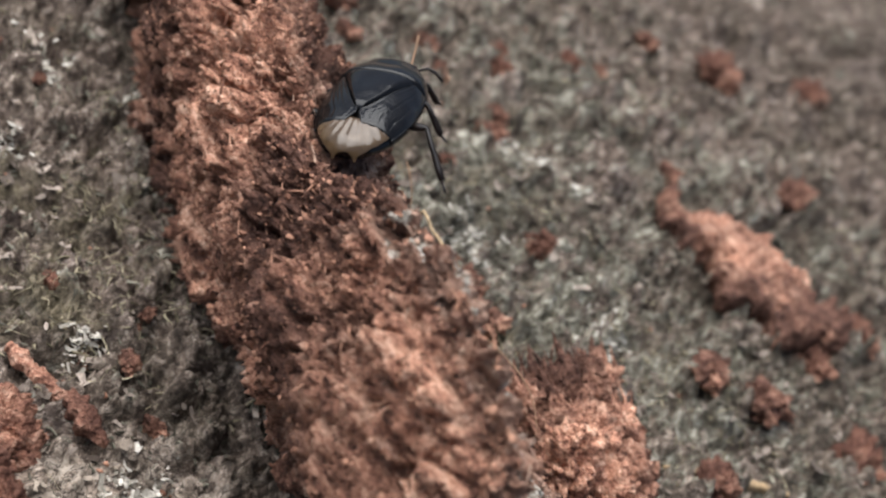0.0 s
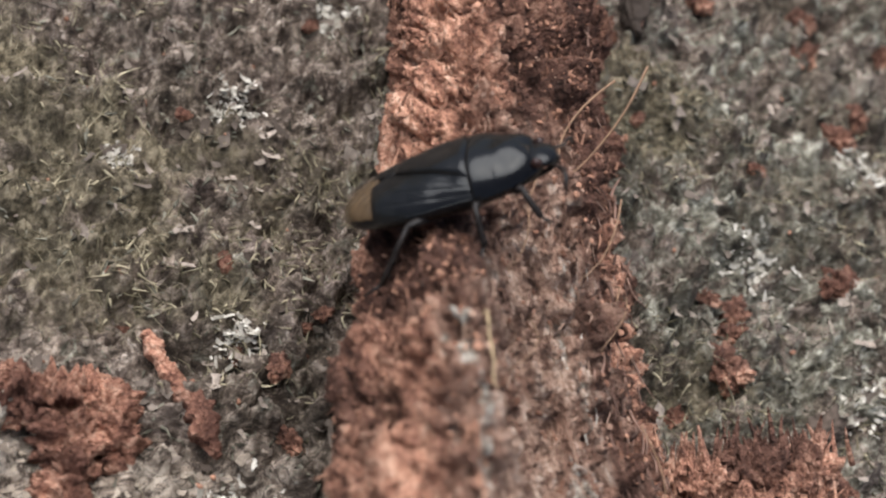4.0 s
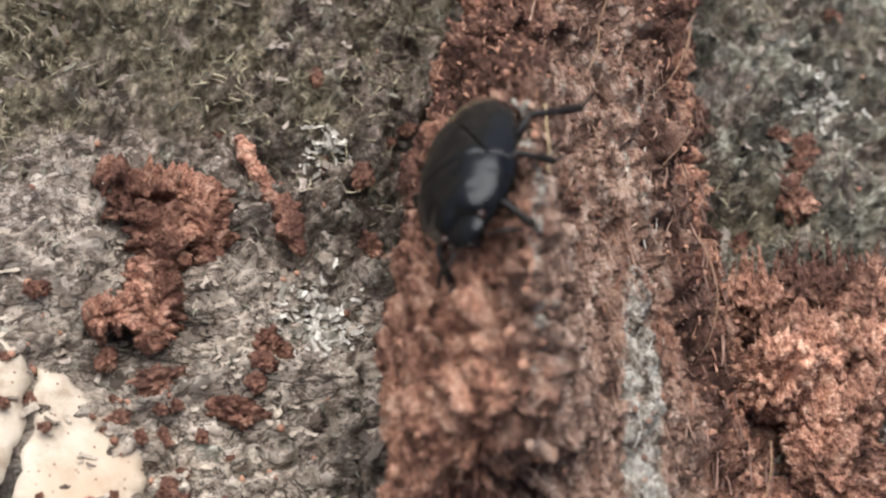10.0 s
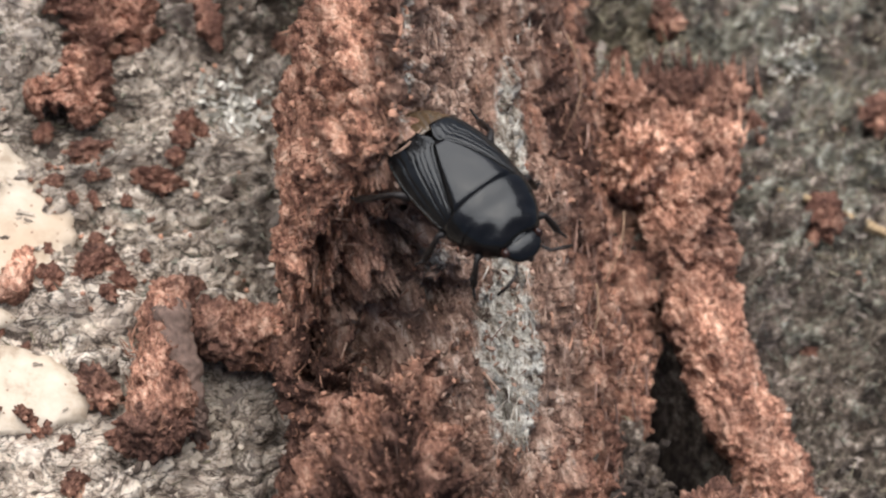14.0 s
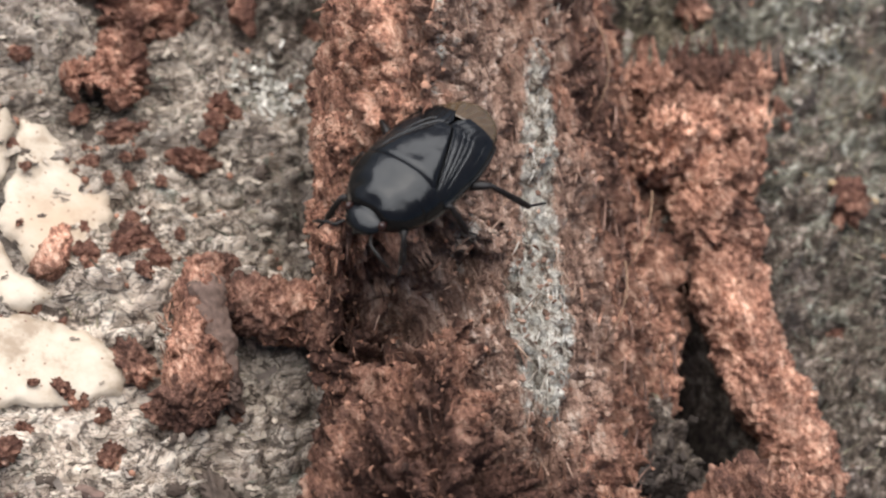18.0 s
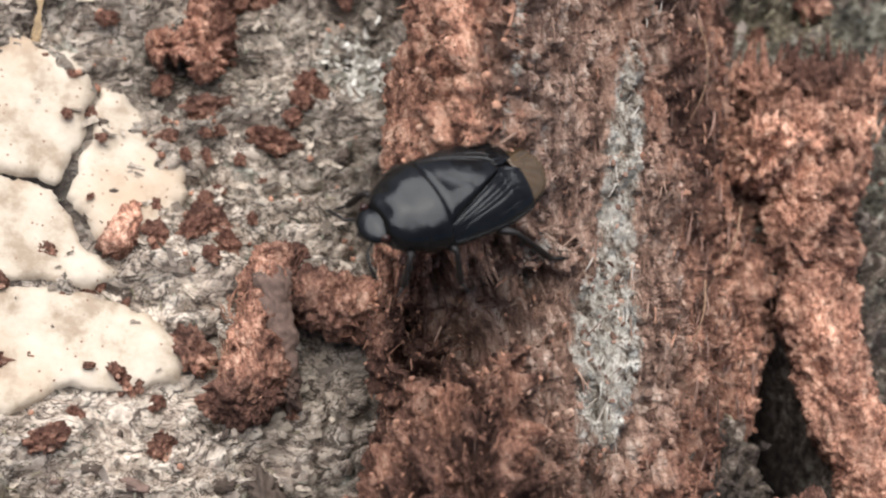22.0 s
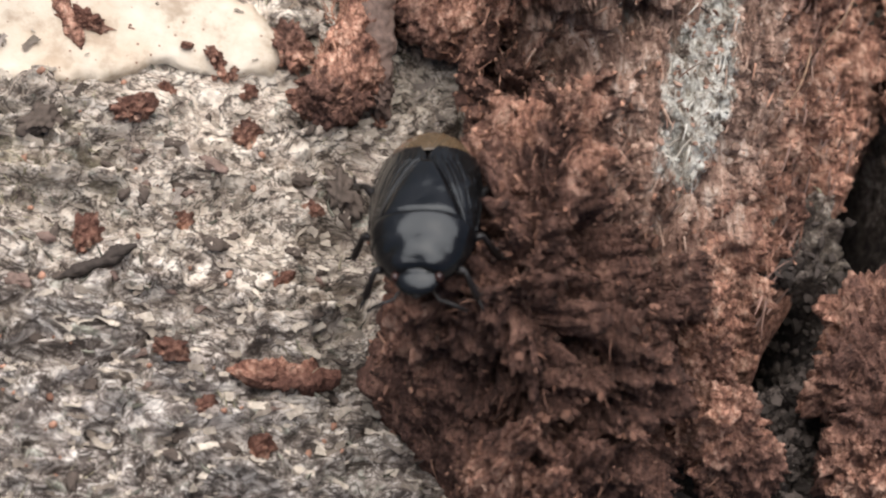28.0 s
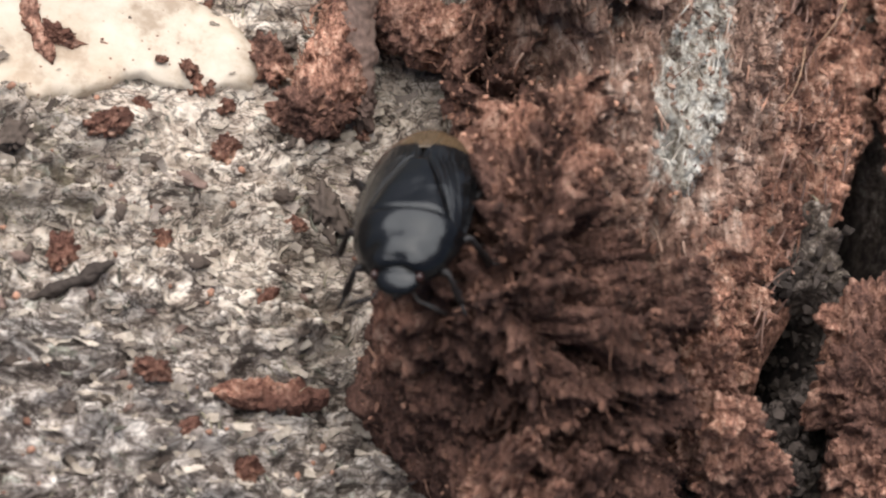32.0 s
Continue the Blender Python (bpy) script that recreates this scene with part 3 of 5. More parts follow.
    for name, val in (("pale", np.clip(streaks, 0, 1)), ("worn", worn), ("damp_shade", damp_shade)):
        ob.data.attributes.new(name, "FLOAT", "POINT").data.foreach_set("value", val)
    return ob, v.reshape(shape), n


branch, BRANCH_V, BRANCH_N = build_branch()


def top_z(x, y):
    """Height of the highest surface at a place."""
    d = (BRANCH_V[..., 0] - x) ** 2 + (BRANCH_V[..., 1] - y) ** 2
    near = d < 0.16
    zg = float(ground_z(np.array([x]), np.array([y]))[0])
    return max(zg, float(BRANCH_V[..., 2][near].max())) if near.any() else zg


# ---- loose bits on the log: x, y and width in millimetres ----
CRUMBS_NEAR_PATCH = [(-18.3, -1.2, 0.96), (-20.5, -2.9, 0.83), (-19.4, -6.2, 0.82), (-19.4, 4.9, 0.54), (-16.8, 1.6, 0.61), (-15.6, -7.3, 1.18),
    (-12.6, -6.1, 1.78), (-11.1, 5.9, 1.51), (-12.9, 4.3, 0.8), (-12.8, 2.2, 0.79), (-13.6, 1, 0.78), (-11.5, -0, 1.71), (-13.8, -0.8, 1.09), (-12.4,
    -0.9, 1.21), (-8.1, 4.5, 1.6), (-21.3, -6.3, 1.64), (-19, -10.5, 1.39), (-10.8, -1.3, 0.97), (-6.8, 6.3, 0.89), (-5.7, 7, 0.77), (-14.9, -7.6,
    0.59), (-16.1, -2.7, 0.43), (-14.2, -8.3, 0.7), (-15.3, 10.2, 0.88), (-12.9, 7.2, 1), (-0.6, 15.2, 1.07), (-6.4, 7.3, 1.02)]
CRUMBS_LOWER = [(-20.4, -16.3, 1.29), (-14.1, -10.2, 1.12), (-16.9, -21.1, 1.06), (-12.9, -23.9, 1.06), (-16.5, -14.6, 0.77), (-12.6, -17.3, 0.65),
    (-15.3, -22.9, 0.74), (-11.4, -13.7, 0.66)]
CRUMBS_BANK = [(-1.5, 20.4, 0.85), (-6.2, 20.1, 0.72), (-1.8, 16.6, 0.83), (-6, 18.2, 0.71), (-7.2, 5.5, 0.78), (-11.4, 14.1, 1.15), (6.3, 33.8,
    0.78), (5.1, 36.2, 0.65), (-0.4, 12.6, 1.13), (2.1, 17.8, 0.71), (1.3, 17.4, 0.59), (-1, 28.7, 0.62)]
CRUMBS_FAR_SIDE = [(22.4, 33.3, 0.82), (20.9, 27.9, 0.8), (33.4, 33.4, 1.72), (27.1, 35.1, 1.13), (32.4, 27.3, 1.39), (25.7, 24.4, 0.8), (22.1, 17.3,
    1.53), (21.2, 15.9, 1.26), (28.1, 18.1, 1.84), (30.8, 18.6, 0.8), (19.9, 13.9, 1.74), (17.4, 12.5, 1.1), (22.8, 7.1, 1.5), (20.7, 17.8, 0.91),
    (24.4, 1.2, 2.27), (30.1, 7.6, 2.08), (22.3, -5.4, 0.96), (38.2, 33, 1.49), (42.8, 32.2, 1.82), (46.6, 31.9, 1.24), (21.7, 33.1, 0.83)]
CRUMBS_FAR_FLANK = [(55.1, 36.1, 1.59), (59.9, 33.3, 2.86), (45.1, 34.4, 1.5), (47.8, 33.5, 1.18), (39.9, 34.8, 1.47), (34, 35.3, 1.27), (34.4, 29,
    1.24), (45.7, 24.1, 1.46), (69.9, 32.3, 2.25), (41.8, 8.6, 1.82), (32.2, 8.7, 2.01), (33.4, 5.5, 2.58), (38, 1.9, 3.79), (49.5, 11.4, 1.91),
    (46.6, 8.9, 1.56), (28.1, 37.6, 1.86), (51.9, 20.1, 1.98), (43.6, 36.6, 1)]
DARK_BITS = [(-21.2, -2, 0.72), (-18.4, -4.8, 0.95), (-20, -0.7, 0.72), (-16.2, 0.4, 0.85), (-18.7, 7.1, 0.7), (-15.7, 5.1, 0.62), (-15.4, 1.7, 0.98),
    (-16.8, -13.3, 0.69), (-10.2, -12.6, 1.74), (-5.1, 3.7, 0.75), (-4.3, 0.2, 0.99), (-11.7, -4.7, 0.95), (-22.6, -11.5, 1.32), (23.9, 10.8, 2.04)]
# lumps: x, y, z and radius in millimetres
TUFT = [(15.0, 7.0, 1.8, 1.2), (17.3, 7.0, 2.0, 1.2), (19.7, 6.9, 2.0, 1.2), (18.5, 4.2, 2.0, 1.2), (15.9, 4.2, 2.5, 1.3), (17.5, 1.8, 1.8, 1.3),
    (15.5, 0.9, 2.2, 1.3), (15.4, -0.8, 2.0, 1.3), (13.8, 2.9, 3.0, 1.2)]
BLOCK = [(11.8, -16.4, 2.6, 1.5), (11.2, -18.9, 3.1, 1.7), (12.0, -20.9, 3.1, 1.7), (11.0, -22.3, 2.6, 1.2),
    (12.9, -18.3, 3.6, 1.8), (11.8, -23.6, 2.6, 1.3)]
STUB = [(-5.6, -5.2, 1.9, 1.25), (-6.9, -4.7, 1.6, 1.15), (-8.0, -4.3, 1.5, 0.95), (-10.3, -5.0, 1.3, 1.1), (-10.5, -7.0, 1.1, 1.05), (-10.9, -8.6, 0.9, 1.0)]
SPUR = [(14.6, 27.2, 4.6, 1.1), (15.8, 27.9, 4.0, 0.9), (16.6, 28.9, 3.2, 0.6), (14.9, 29.4, 4.8, 0.8), (13.6, 30.4, 5.4, 0.8)]
CHUNK = [(3.3, -20.8, 3.0, 1.0), (4.7, -22.0, 3.0, 1.2), (6.1, -23.0, 2.5, 1.0), (3.6, -19.5, 3.5, 0.9), (5.5, -23.4, 2.0, 0.8)]
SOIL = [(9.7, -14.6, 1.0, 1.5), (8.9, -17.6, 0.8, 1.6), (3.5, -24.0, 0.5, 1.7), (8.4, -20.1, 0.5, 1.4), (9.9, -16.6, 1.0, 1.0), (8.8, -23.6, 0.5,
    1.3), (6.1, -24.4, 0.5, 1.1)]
BOTTOM = [(-3.0, -26.1, 3.5, 1.1), (-1.7, -25.1, 4.0, 0.8), (-4.9, -25.6, 4.5, 0.8), (0.1, -24.0, 3.5, 0.8)]


def make_pale_wood():
    s = Shade("bare_pale_wood", 0.7)
    c = s.ramp(s.noise(0.5, 5, 0.65), (0.3, (0.31, 0.245, 0.178)), (0.5, (0.475, 0.41, 0.325)), (0.75, (0.55, 0.49, 0.405)))
    c = s.mix(s.mask(s.noise(0.16, 3, 0.5), 0.52, 0.72), c, (0.47, 0.36, 0.255))
    pores = s.mask(s.cells(2.3), 0.16, 0.08)
    few = s.mask(s.noise(0.7, 2, 0.5), 0.36, 0.46)
    c = s.mix(s.math("MULTIPLY", pores, few), c, (0.16, 0.08, 0.05))
    s.bump(s.noise(1.2, 5, 0.6), 0.12, 0.7)
    return s.done(c)


def make_bits(name, lo, hi, rough=0.9):
    """Small bits whose colour varies from piece to piece."""
    s = Shade(name, rough)
    c = s.mix(s.island(), lo, hi)
    c = s.mix(s.mask(s.noise(3.0, 3, 0.6), 0.35, 0.7), s.mix(0.5, c, (0.03, 0.025, 0.02)), c)
    return s.done(c, **{"Specular_IOR_Level": 0.25})


M_PALE = make_pale_wood()
M_KNOT = make_bits("knot_bark", (0.10, 0.066, 0.054), (0.26, 0.18, 0.15))
M_DARKBIT = make_bits("dark_bark_bit", (0.035, 0.028, 0.025), (0.11, 0.085, 0.07))
M_FIBRE = make_bits("wood_fibre", (0.18, 0.082, 0.054), (0.60, 0.335, 0.23))
M_DAMPFIBRE = make_bits("damp_wood_fibre", (0.035, 0.017, 0.013), (0.25, 0.125, 0.085))
M_FLANK = make_bits("flank_fibre", (0.10, 0.056, 0.046), (0.42, 0.26, 0.205))
M_WORNFIBRE = make_bits("worn_wood_fibre", (0.19, 0.105, 0.077), (0.62, 0.43, 0.33))
M_GREYFIBRE = make_bits("grey_wood_fibre", (0.36, 0.31, 0.25), (0.85, 0.83, 0.76))
M_LICHEN = make_bits("lichen_grain", (0.033, 0.031, 0.022), (0.36, 0.355, 0.285))
M_WHITE = make_bits("white_lichen", (0.38, 0.365, 0.31), (0.84, 0.82, 0.75))
M_FLAKE = make_bits("bark_flake", (0.16, 0.13, 0.105), (0.66, 0.58, 0.48))
M_GREYFLAKE = make_bits("grey_bark_flake", (0.07, 0.055, 0.046), (0.44, 0.38, 0.33))
M_MOSS = make_bits("moss_leaf", (0.09, 0.080, 0.046), (0.60, 0.545, 0.385))
M_STRAW = make_bits("dry_straw", (0.42, 0.30, 0.17), (0.60, 0.47, 0.30))
M_HAIR = make_bits("pale_fibre", (0.26, 0.15, 0.09), (0.45, 0.30, 0.20))
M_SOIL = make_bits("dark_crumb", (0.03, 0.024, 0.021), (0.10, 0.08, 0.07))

rng = np.random.default_rng(5)

# ---- bare wood between cracks ----
PLATES = [[(-27, 8.6), (-20, 9.6), (-16.4, 8.4), (-16.05, 6.8), (-16.5, 4.6), (-17.75, 2.15), (-19.5, 2.3), (-22.3, 3.0), (-27, 3.7)],
          [(-15.7, 6.9), (-14.7, 6.4), (-13.2, 4.6), (-12.0, 3.4), (-12.3, 1.6), (-13.6, -0.4), (-15.0, -1.4), (-16.0, -0.8), (-17.35, 1.6), (-16.1, 4.5)],
          [(-27, 3.3), (-22.3, 2.65), (-19.5, 1.95), (-17.95, 1.7), (-16.7, -0.9), (-15.5, -2.3), (-16.4, -2.85), (-19, -2.75), (-22, -2.7), (-27, -2.2)],
          [(-27, -2.7), (-22, -3.15), (-19.2, -3.15), (-16.6, -3.3), (-14.4, -4.4), (-13.0, -6.0), (-13.3, -7.4), (-15.5, -7.9), (-18, -7.6), (-20.5, -8.8), (-24, -9.6), (-27, -9)]]


def plate(outline, seed):
    o = np.array(outline, float)
    pts = []
    for a, b in zip(o, np.roll(o, -1, 0)):
        n = max(2, int(np.hypot(*(b - a)) / 0.16))
        pts.append(a + (b - a) * np.linspace(0, 1, n, endpoint=False)[:, None])
    pts = np.vstack(pts)
    q = np.c_[pts, np.zeros(len(pts))]
    pts = pts + 0.05 * np.c_[fbm(q * 1.3, 3, 7), fbm(q * 1.3, 3, 9)] + 0.34 * np.c_[fbm(q * 0.9, 4, 17), fbm(q * 0.9, 4, 19)] + 0.15 * np.c_[fbm(q * 3.2, 3, seed), fbm(q * 3.2, 3, seed + 3)]
    n = len(pts)
    lo, hi = pts.min(0), pts.max(0)
    inner = np.stack(np.meshgrid(np.arange(lo[0], hi[0], 0.4), np.arange(lo[1], hi[1], 0.4)), -1).reshape(-1, 2)
    inner = inner + 0.12 * np.random.default_rng(seed).normal(size=inner.shape)
    near = np.array([np.min(np.sum((pts - q) ** 2, 1)) for q in inner])
    inner = inner[near > 0.02]
    co, _, tri, origin, _, _ = delaunay_2d_cdt([Vector(q) for q in np.vstack([pts, inner])], [(i, (i + 1) % n) for i in range(n)], [], 1, 1e-5)
    top = np.array([q[:] for q in co])
    q = np.c_[top, np.zeros(len(top))]
    gap = np.sqrt(np.array([np.min(np.sum((pts - w) ** 2, 1)) for w in top]))
    z = slope(top[:, 0], top[:, 1]) + 0.7 * fbm(q * 0.09, 3, 3) + 0.10 * fbm(q * 0.5, 3, 77) - 0.05 - 0.12 * np.clip(1 - gap / 0.3, 0, 1) ** 2
    used = [t for t in tri]
    flip = [t if np.cross(top[t[1]] - top[t[0]], top[t[2]] - top[t[0]]) > 0 else t[::-1] for t in used]
    edge = collections.Counter(tuple(sorted((t[i], t[(i + 1) % 3]))) for t in flip for i in range(3))
    m = len(top)
    v = np.vstack([np.c_[top, z], np.c_[top, z - 1.0]])
    walls = [[t[i], t[i] + m, t[(i + 1) % 3] + m, t[(i + 1) % 3]] for t in flip for i in range(3) if edge[tuple(sorted((t[i], t[(i + 1) % 3])))] == 1]
    return v, [list(t) for t in flip] + walls


bare = base("bare_wood_patch", "smooth cream bare wood with dark cracks, bark worn off", "bare wood")
tagged(bare, kind="structure")
for k, o in enumerate(PLATES):
    part("wood_plate", *plate(o, 100 + k), M_PALE, bare)

def off_patch(x, y):
    return 1 - np.clip(np.maximum(blob(x, y, -20, 1.5, 5.6, 5), blob(x, y, -19, -5.6, 6.4, 2.6, -12)) * 1.3, 0, 1)


# ---- crumbs of rotten wood ----
for zone, group in ((CRUMBS_NEAR_PATCH, "crumbs round the bare patch"), (CRUMBS_LOWER, "crumbs on the flaky bark"), (CRUMBS_BANK, "crumbs in the moss"),
                    (CRUMBS_FAR_SIDE, "crumbs beyond the branch"), (CRUMBS_FAR_FLANK, "crumbs on the far flank")):
    for i, (x, y, s) in enumerate(zone):
        seed = int(abs(x * 31 + y * 17)) + i
        r = np.random.default_rng(seed)
        v, f = lump((s * 0.56, s * r.uniform(0.3, 0.46), s * r.uniform(0.28, 0.4)), seed, 4 if s > 0.9 else 3, 0.6, 0.34, 1.9)
        v = turn(v, r.uniform(0, 180), r.uniform(-15, 15))
        z = float(ground_z(np.array([x]), np.array([y]))[0])
        ob = thing("wood_crumb", v, f, M_CRUMB, ("small " if s < 0.8 else "") + "orange-brown crumb of rotten wood on bark", "wood crumb", group)
        ob.location = Vector((x, y, z + s * 0.2)) * MM
scatter = np.random.default_rng(77)
for i in range(46):
    x, y = scatter.uniform((-18.5, -9.5), (-8.5, 7.5))
    s = scatter.uniform(0.28, 0.7)
    v, f = lump((s * 0.56, s * scatter.uniform(0.3, 0.5), s * 0.36), 300 + i, 3, 0.6, 0.34, 1.9)
    ob = thing("wood_crumb", turn(v, scatter.uniform(0, 180)), f, M_CRUMB, "tiny red-brown crumb of rotten wood on bark", "wood crumb", "tiny crumbs beside the branch")
    ob.location = Vector((x, y, float(ground_z(np.array([x]), np.array([y]))[0]) + s * 0.2 + (0.55 if off_patch(np.array([x]), np.array([y]))[0] < 0.25 else 0.0))) * MM
for i, (x, y, s) in enumerate(DARK_BITS):
    r = np.random.default_rng(i + 900)
    v, f = lump((s * 0.55, s * r.uniform(0.25, 0.4), s * 0.22), 40 + i, 4, 0.7, 0.4, 1.9)
    ob = thing("bark_bit", turn(v, r.uniform(0, 180)), f, M_DARKBIT, "dark brown loose bit of bark", "bark bit", "dark bits of bark")
    ob.location = Vector((x, y, float(ground_z(np.array([x]), np.array([y]))[0]) + s * 0.16)) * MM


for i in range(60):
    x, y = scatter.uniform((-23, -28), (-8.5, -9.5))
    s = scatter.uniform(0.3, 0.85)
    v, f = lump((s * 0.6, s * scatter.uniform(0.2, 0.4), s * 0.2), 500 + i, 3, 0.7, 0.4, 1.9)
    ob = thing("bark_bit", turn(v, scatter.normal(10, 35)), f, M_DARKBIT if i % 3 else M_KNOT, "small dark scale of bark on flaky bark", "bark bit", "dark scales on the flaky bark")
    ob.location = Vector((x, y, float(ground_z(np.array([x]), np.array([y]))[0]) + s * 0.1)) * MM


def crumble(v, n, seed, amount=1.0):
    """Uneven, fibrous and pitted skin along the outward directions n."""
    q = v @ np.array([[0.9, -0.1, 0], [0.3, 0.35, 0], [0, 0, 1.0]])
    d = 0.26 * fbm(v * 0.8 + seed, 3, seed) + 0.34 * ridged(q * 1.9 + seed, 3, seed + 3) + 0.20 * ridged(q * 4.2 + seed, 2, seed + 5) + 0.08 * ridged(q * 9 + seed, 2, seed + 8) + 0.22 * blocks(q * 1.5 + seed, seed + 11) + 0.12 * blocks(v * 3.1 + seed, seed + 13) - 0.5 * np.clip((fbm(v * 1.3 + seed, 3, seed + 7) - 0.2) / 0.3, 0, 1)
    return v + n * (amount * d)[:, None]


def lump_part(ob, x, y, z, size, yaw, seed, material, name="wood_lump", label="", amount=1.0):
    v, f = lump(size, seed, 5, 0.42, 0.2, 1.5)
    v = turn(v, yaw)
    n = v / np.linalg.norm(v, axis=1)[:, None]
    g = float(ground_z(np.array([x]), np.array([y]))[0])
    v = v + np.array([x, y, max(z, g + 0.2)])
    return part(name, crumble(v, n, seed, amount), f, material, ob, label)


def cluster(name, label, category, lumps, material, flat=0.85, seed=0, stretch=1.25, yaw=70):
    """A crumbled piece made of grown-together lumps."""
    ob = base(name, label, category)
    for i, (x, y, z, r) in enumerate(lumps):
        lump_part(ob, x, y, z, (r * stretch, r, max(r * flat, z * 0.75)), yaw + 25 * math.sin(i * 2.1), seed + i * 7, material)
    return ob


def limb(ob, name, points, radii, seed, material, label="", squash=1.0, amount=1.0):
    """A rotten stick through points, with ragged skin and broken ends."""
    p, r = np.array(points, float), np.array(radii, float)
    s = np.r_[0, np.cumsum(np.linalg.norm(np.diff(p, axis=0), axis=1))]
    n, sides = int(s[-1] / 0.09) + 6, 64
    t = np.linspace(0, s[-1], n)
    line = np.stack([np.interp(t, s, p[:, k]) for k in range(3)], 1)
    for _ in range(6):
        line[1:-1] = (line[:-2] + 2 * line[1:-1] + line[2:]) / 4
    rad = np.interp(t, s, r) * (1 + 0.22 * fbm(np.stack([t * 0.9, 0 * t + seed, 0 * t], 1), 3, seed))
    rad *= np.clip(np.minimum(t, t[-1] - t) / 0.5, 0.12, 1) ** 0.5
    v, f = tube(line, rad, sides, squash)
    out = np.vstack([v[:-2] - np.repeat(line, sides, 0), v[-2:] - line[[0, -1]]])
    out /= np.linalg.norm(out, axis=1)[:, None]
    return part(name, crumble(v, out, seed, amount), f, material, ob, label)


clump = base("wood_clump", "crumbling reddish clump of rotten wood on bark", "wood clump")
limb(clump, "wood_strand", [(-12.2, 15.3, 0.6), (-10.4, 14.5, 0.9), (-8.3, 14.1, 0.9), (-7.8, 11.4, 0.6)], [0.5, 0.8, 0.8, 0.5], 11, M_CRUMB, "", 0.8, 1.7)
limb(clump, "wood_strand", [(-10.0, 13.5, 0.9), (-10.1, 11.3, 0.9), (-10.8, 8.9, 0.8), (-11.2, 7.0, 0.5)], [0.65, 0.6, 0.6, 0.35], 13, M_CRUMB, "", 0.9, 1.7)
limb(clump, "wood_strand", [(-10.8, 9.6, 0.7), (-12.2, 8.8, 0.7), (-13.6, 8.5, 0.5)], [0.5, 0.6, 0.4], 17, M_CRUMB, "", 0.9, 1.7)
stub = base("branch_stub", "short forked stub of rotten wood beside the branch", "branch stub")
limb(stub, "stick", [(-8.9, -2.4, 1.3), (-9.5, -3.9, 1.4), (-10.1, -5.9, 1.3), (-10.4, -7.7, 1.0), (-10.8, -9.0, 0.8)], [0.8, 1.15, 1.15, 1.1, 1.0], 31, M_STUBROT, "", 1.0, 0.62)
limb(stub, "arm", [(-8.8, -3.9, 1.3), (-7.6, -4.4, 1.5), (-6.3, -5.0, 1.8), (-4.4, -5.4, 2.2)], [0.8, 1.1, 1.3, 1.45], 37, M_STUBROT, "", 0.95, 0.6)
limb(stub, "bark_strip", [(-9.3, -3.1, 2.15), (-9.6, -4.3, 2.35), (-9.5, -5.5, 2.2), (-9.2, -6.9, 1.7), (-8.9, -8.0, 1.2)], [0.5, 0.72, 0.6, 0.5, 0.4], 41, M_KNOT, "grey-brown bark strip along the stub", 0.7, 0.35)
lump_part(stub, -9.0, -2.45, 1.75, (1.05, 0.62, 0.34), 8, 49, M_STUBROT, "chip", "flat orange chip on the stub", 0.35)
lump_part(stub, -10.9, -8.7, 0.9, (1.35, 1.0, 0.95), 20, 43, M_ROT, "stub_end", "", 0.7)
lump_part(stub, -9.0, -8.0, 0.7, (0.5, 0.9, 0.6), 20, 45, M_KNOT, "stub_scale", "dark scale at the stub's side", 0.6)
tuft = cluster("splintered_tuft", "splintered orange tuft at the branch's side", "wood splinter", TUFT, M_DRYROT, 0.9, 51, 1.3, 85)
STRAND_LINE = [(17.4, 0.2, 1.8), (16.0, -2.1, 1.5), (15.2, -4.8, 1.3), (15.5, -7.6, 1.3), (15.9, -10.0, 1.2), (16.5, -12.5, 1.2), (16.8, -14.7, 1.2)]
strand = base("rotten_strand", "loose strand of rotten wood along the branch", "wood strand")
limb(strand, "strand_core", STRAND_LINE, [1.5, 1.5, 1.2, 1.15, 1.3, 1.4, 1.2], 71, M_ROT, "", 0.9, 0.9)
limb(strand, "strand_side", [(x + 1.2, y - 0.3, z - 0.2) for x, y, z in STRAND_LINE[1:]], [0.9, 1.0, 0.8, 1.0, 0.8, 0.7], 75, M_ROT, "", 0.8, 0.9)
spur = cluster("splinter_spur", "pointed orange splinters at the branch's far foot", "wood splinter", SPUR, M_ROT, 0.8, 131, 1.5, 40)
block = cluster("wood_block", "rounded orange block of rotten wood", "wood block", BLOCK, M_ROT, 1.0, 91, 1.2, 60)
chunk = cluster("wood_chunk", "broken chunk of rotten wood by the branch's end", "wood chunk", CHUNK, M_DAMPROT, 0.9, 111, 1.25, -35)
end = cluster("end_splinter", "splintered end of the rotten branch", "wood splinter", BOTTOM, M_DAMPROT, 0.9, 151, 1.2, 70)


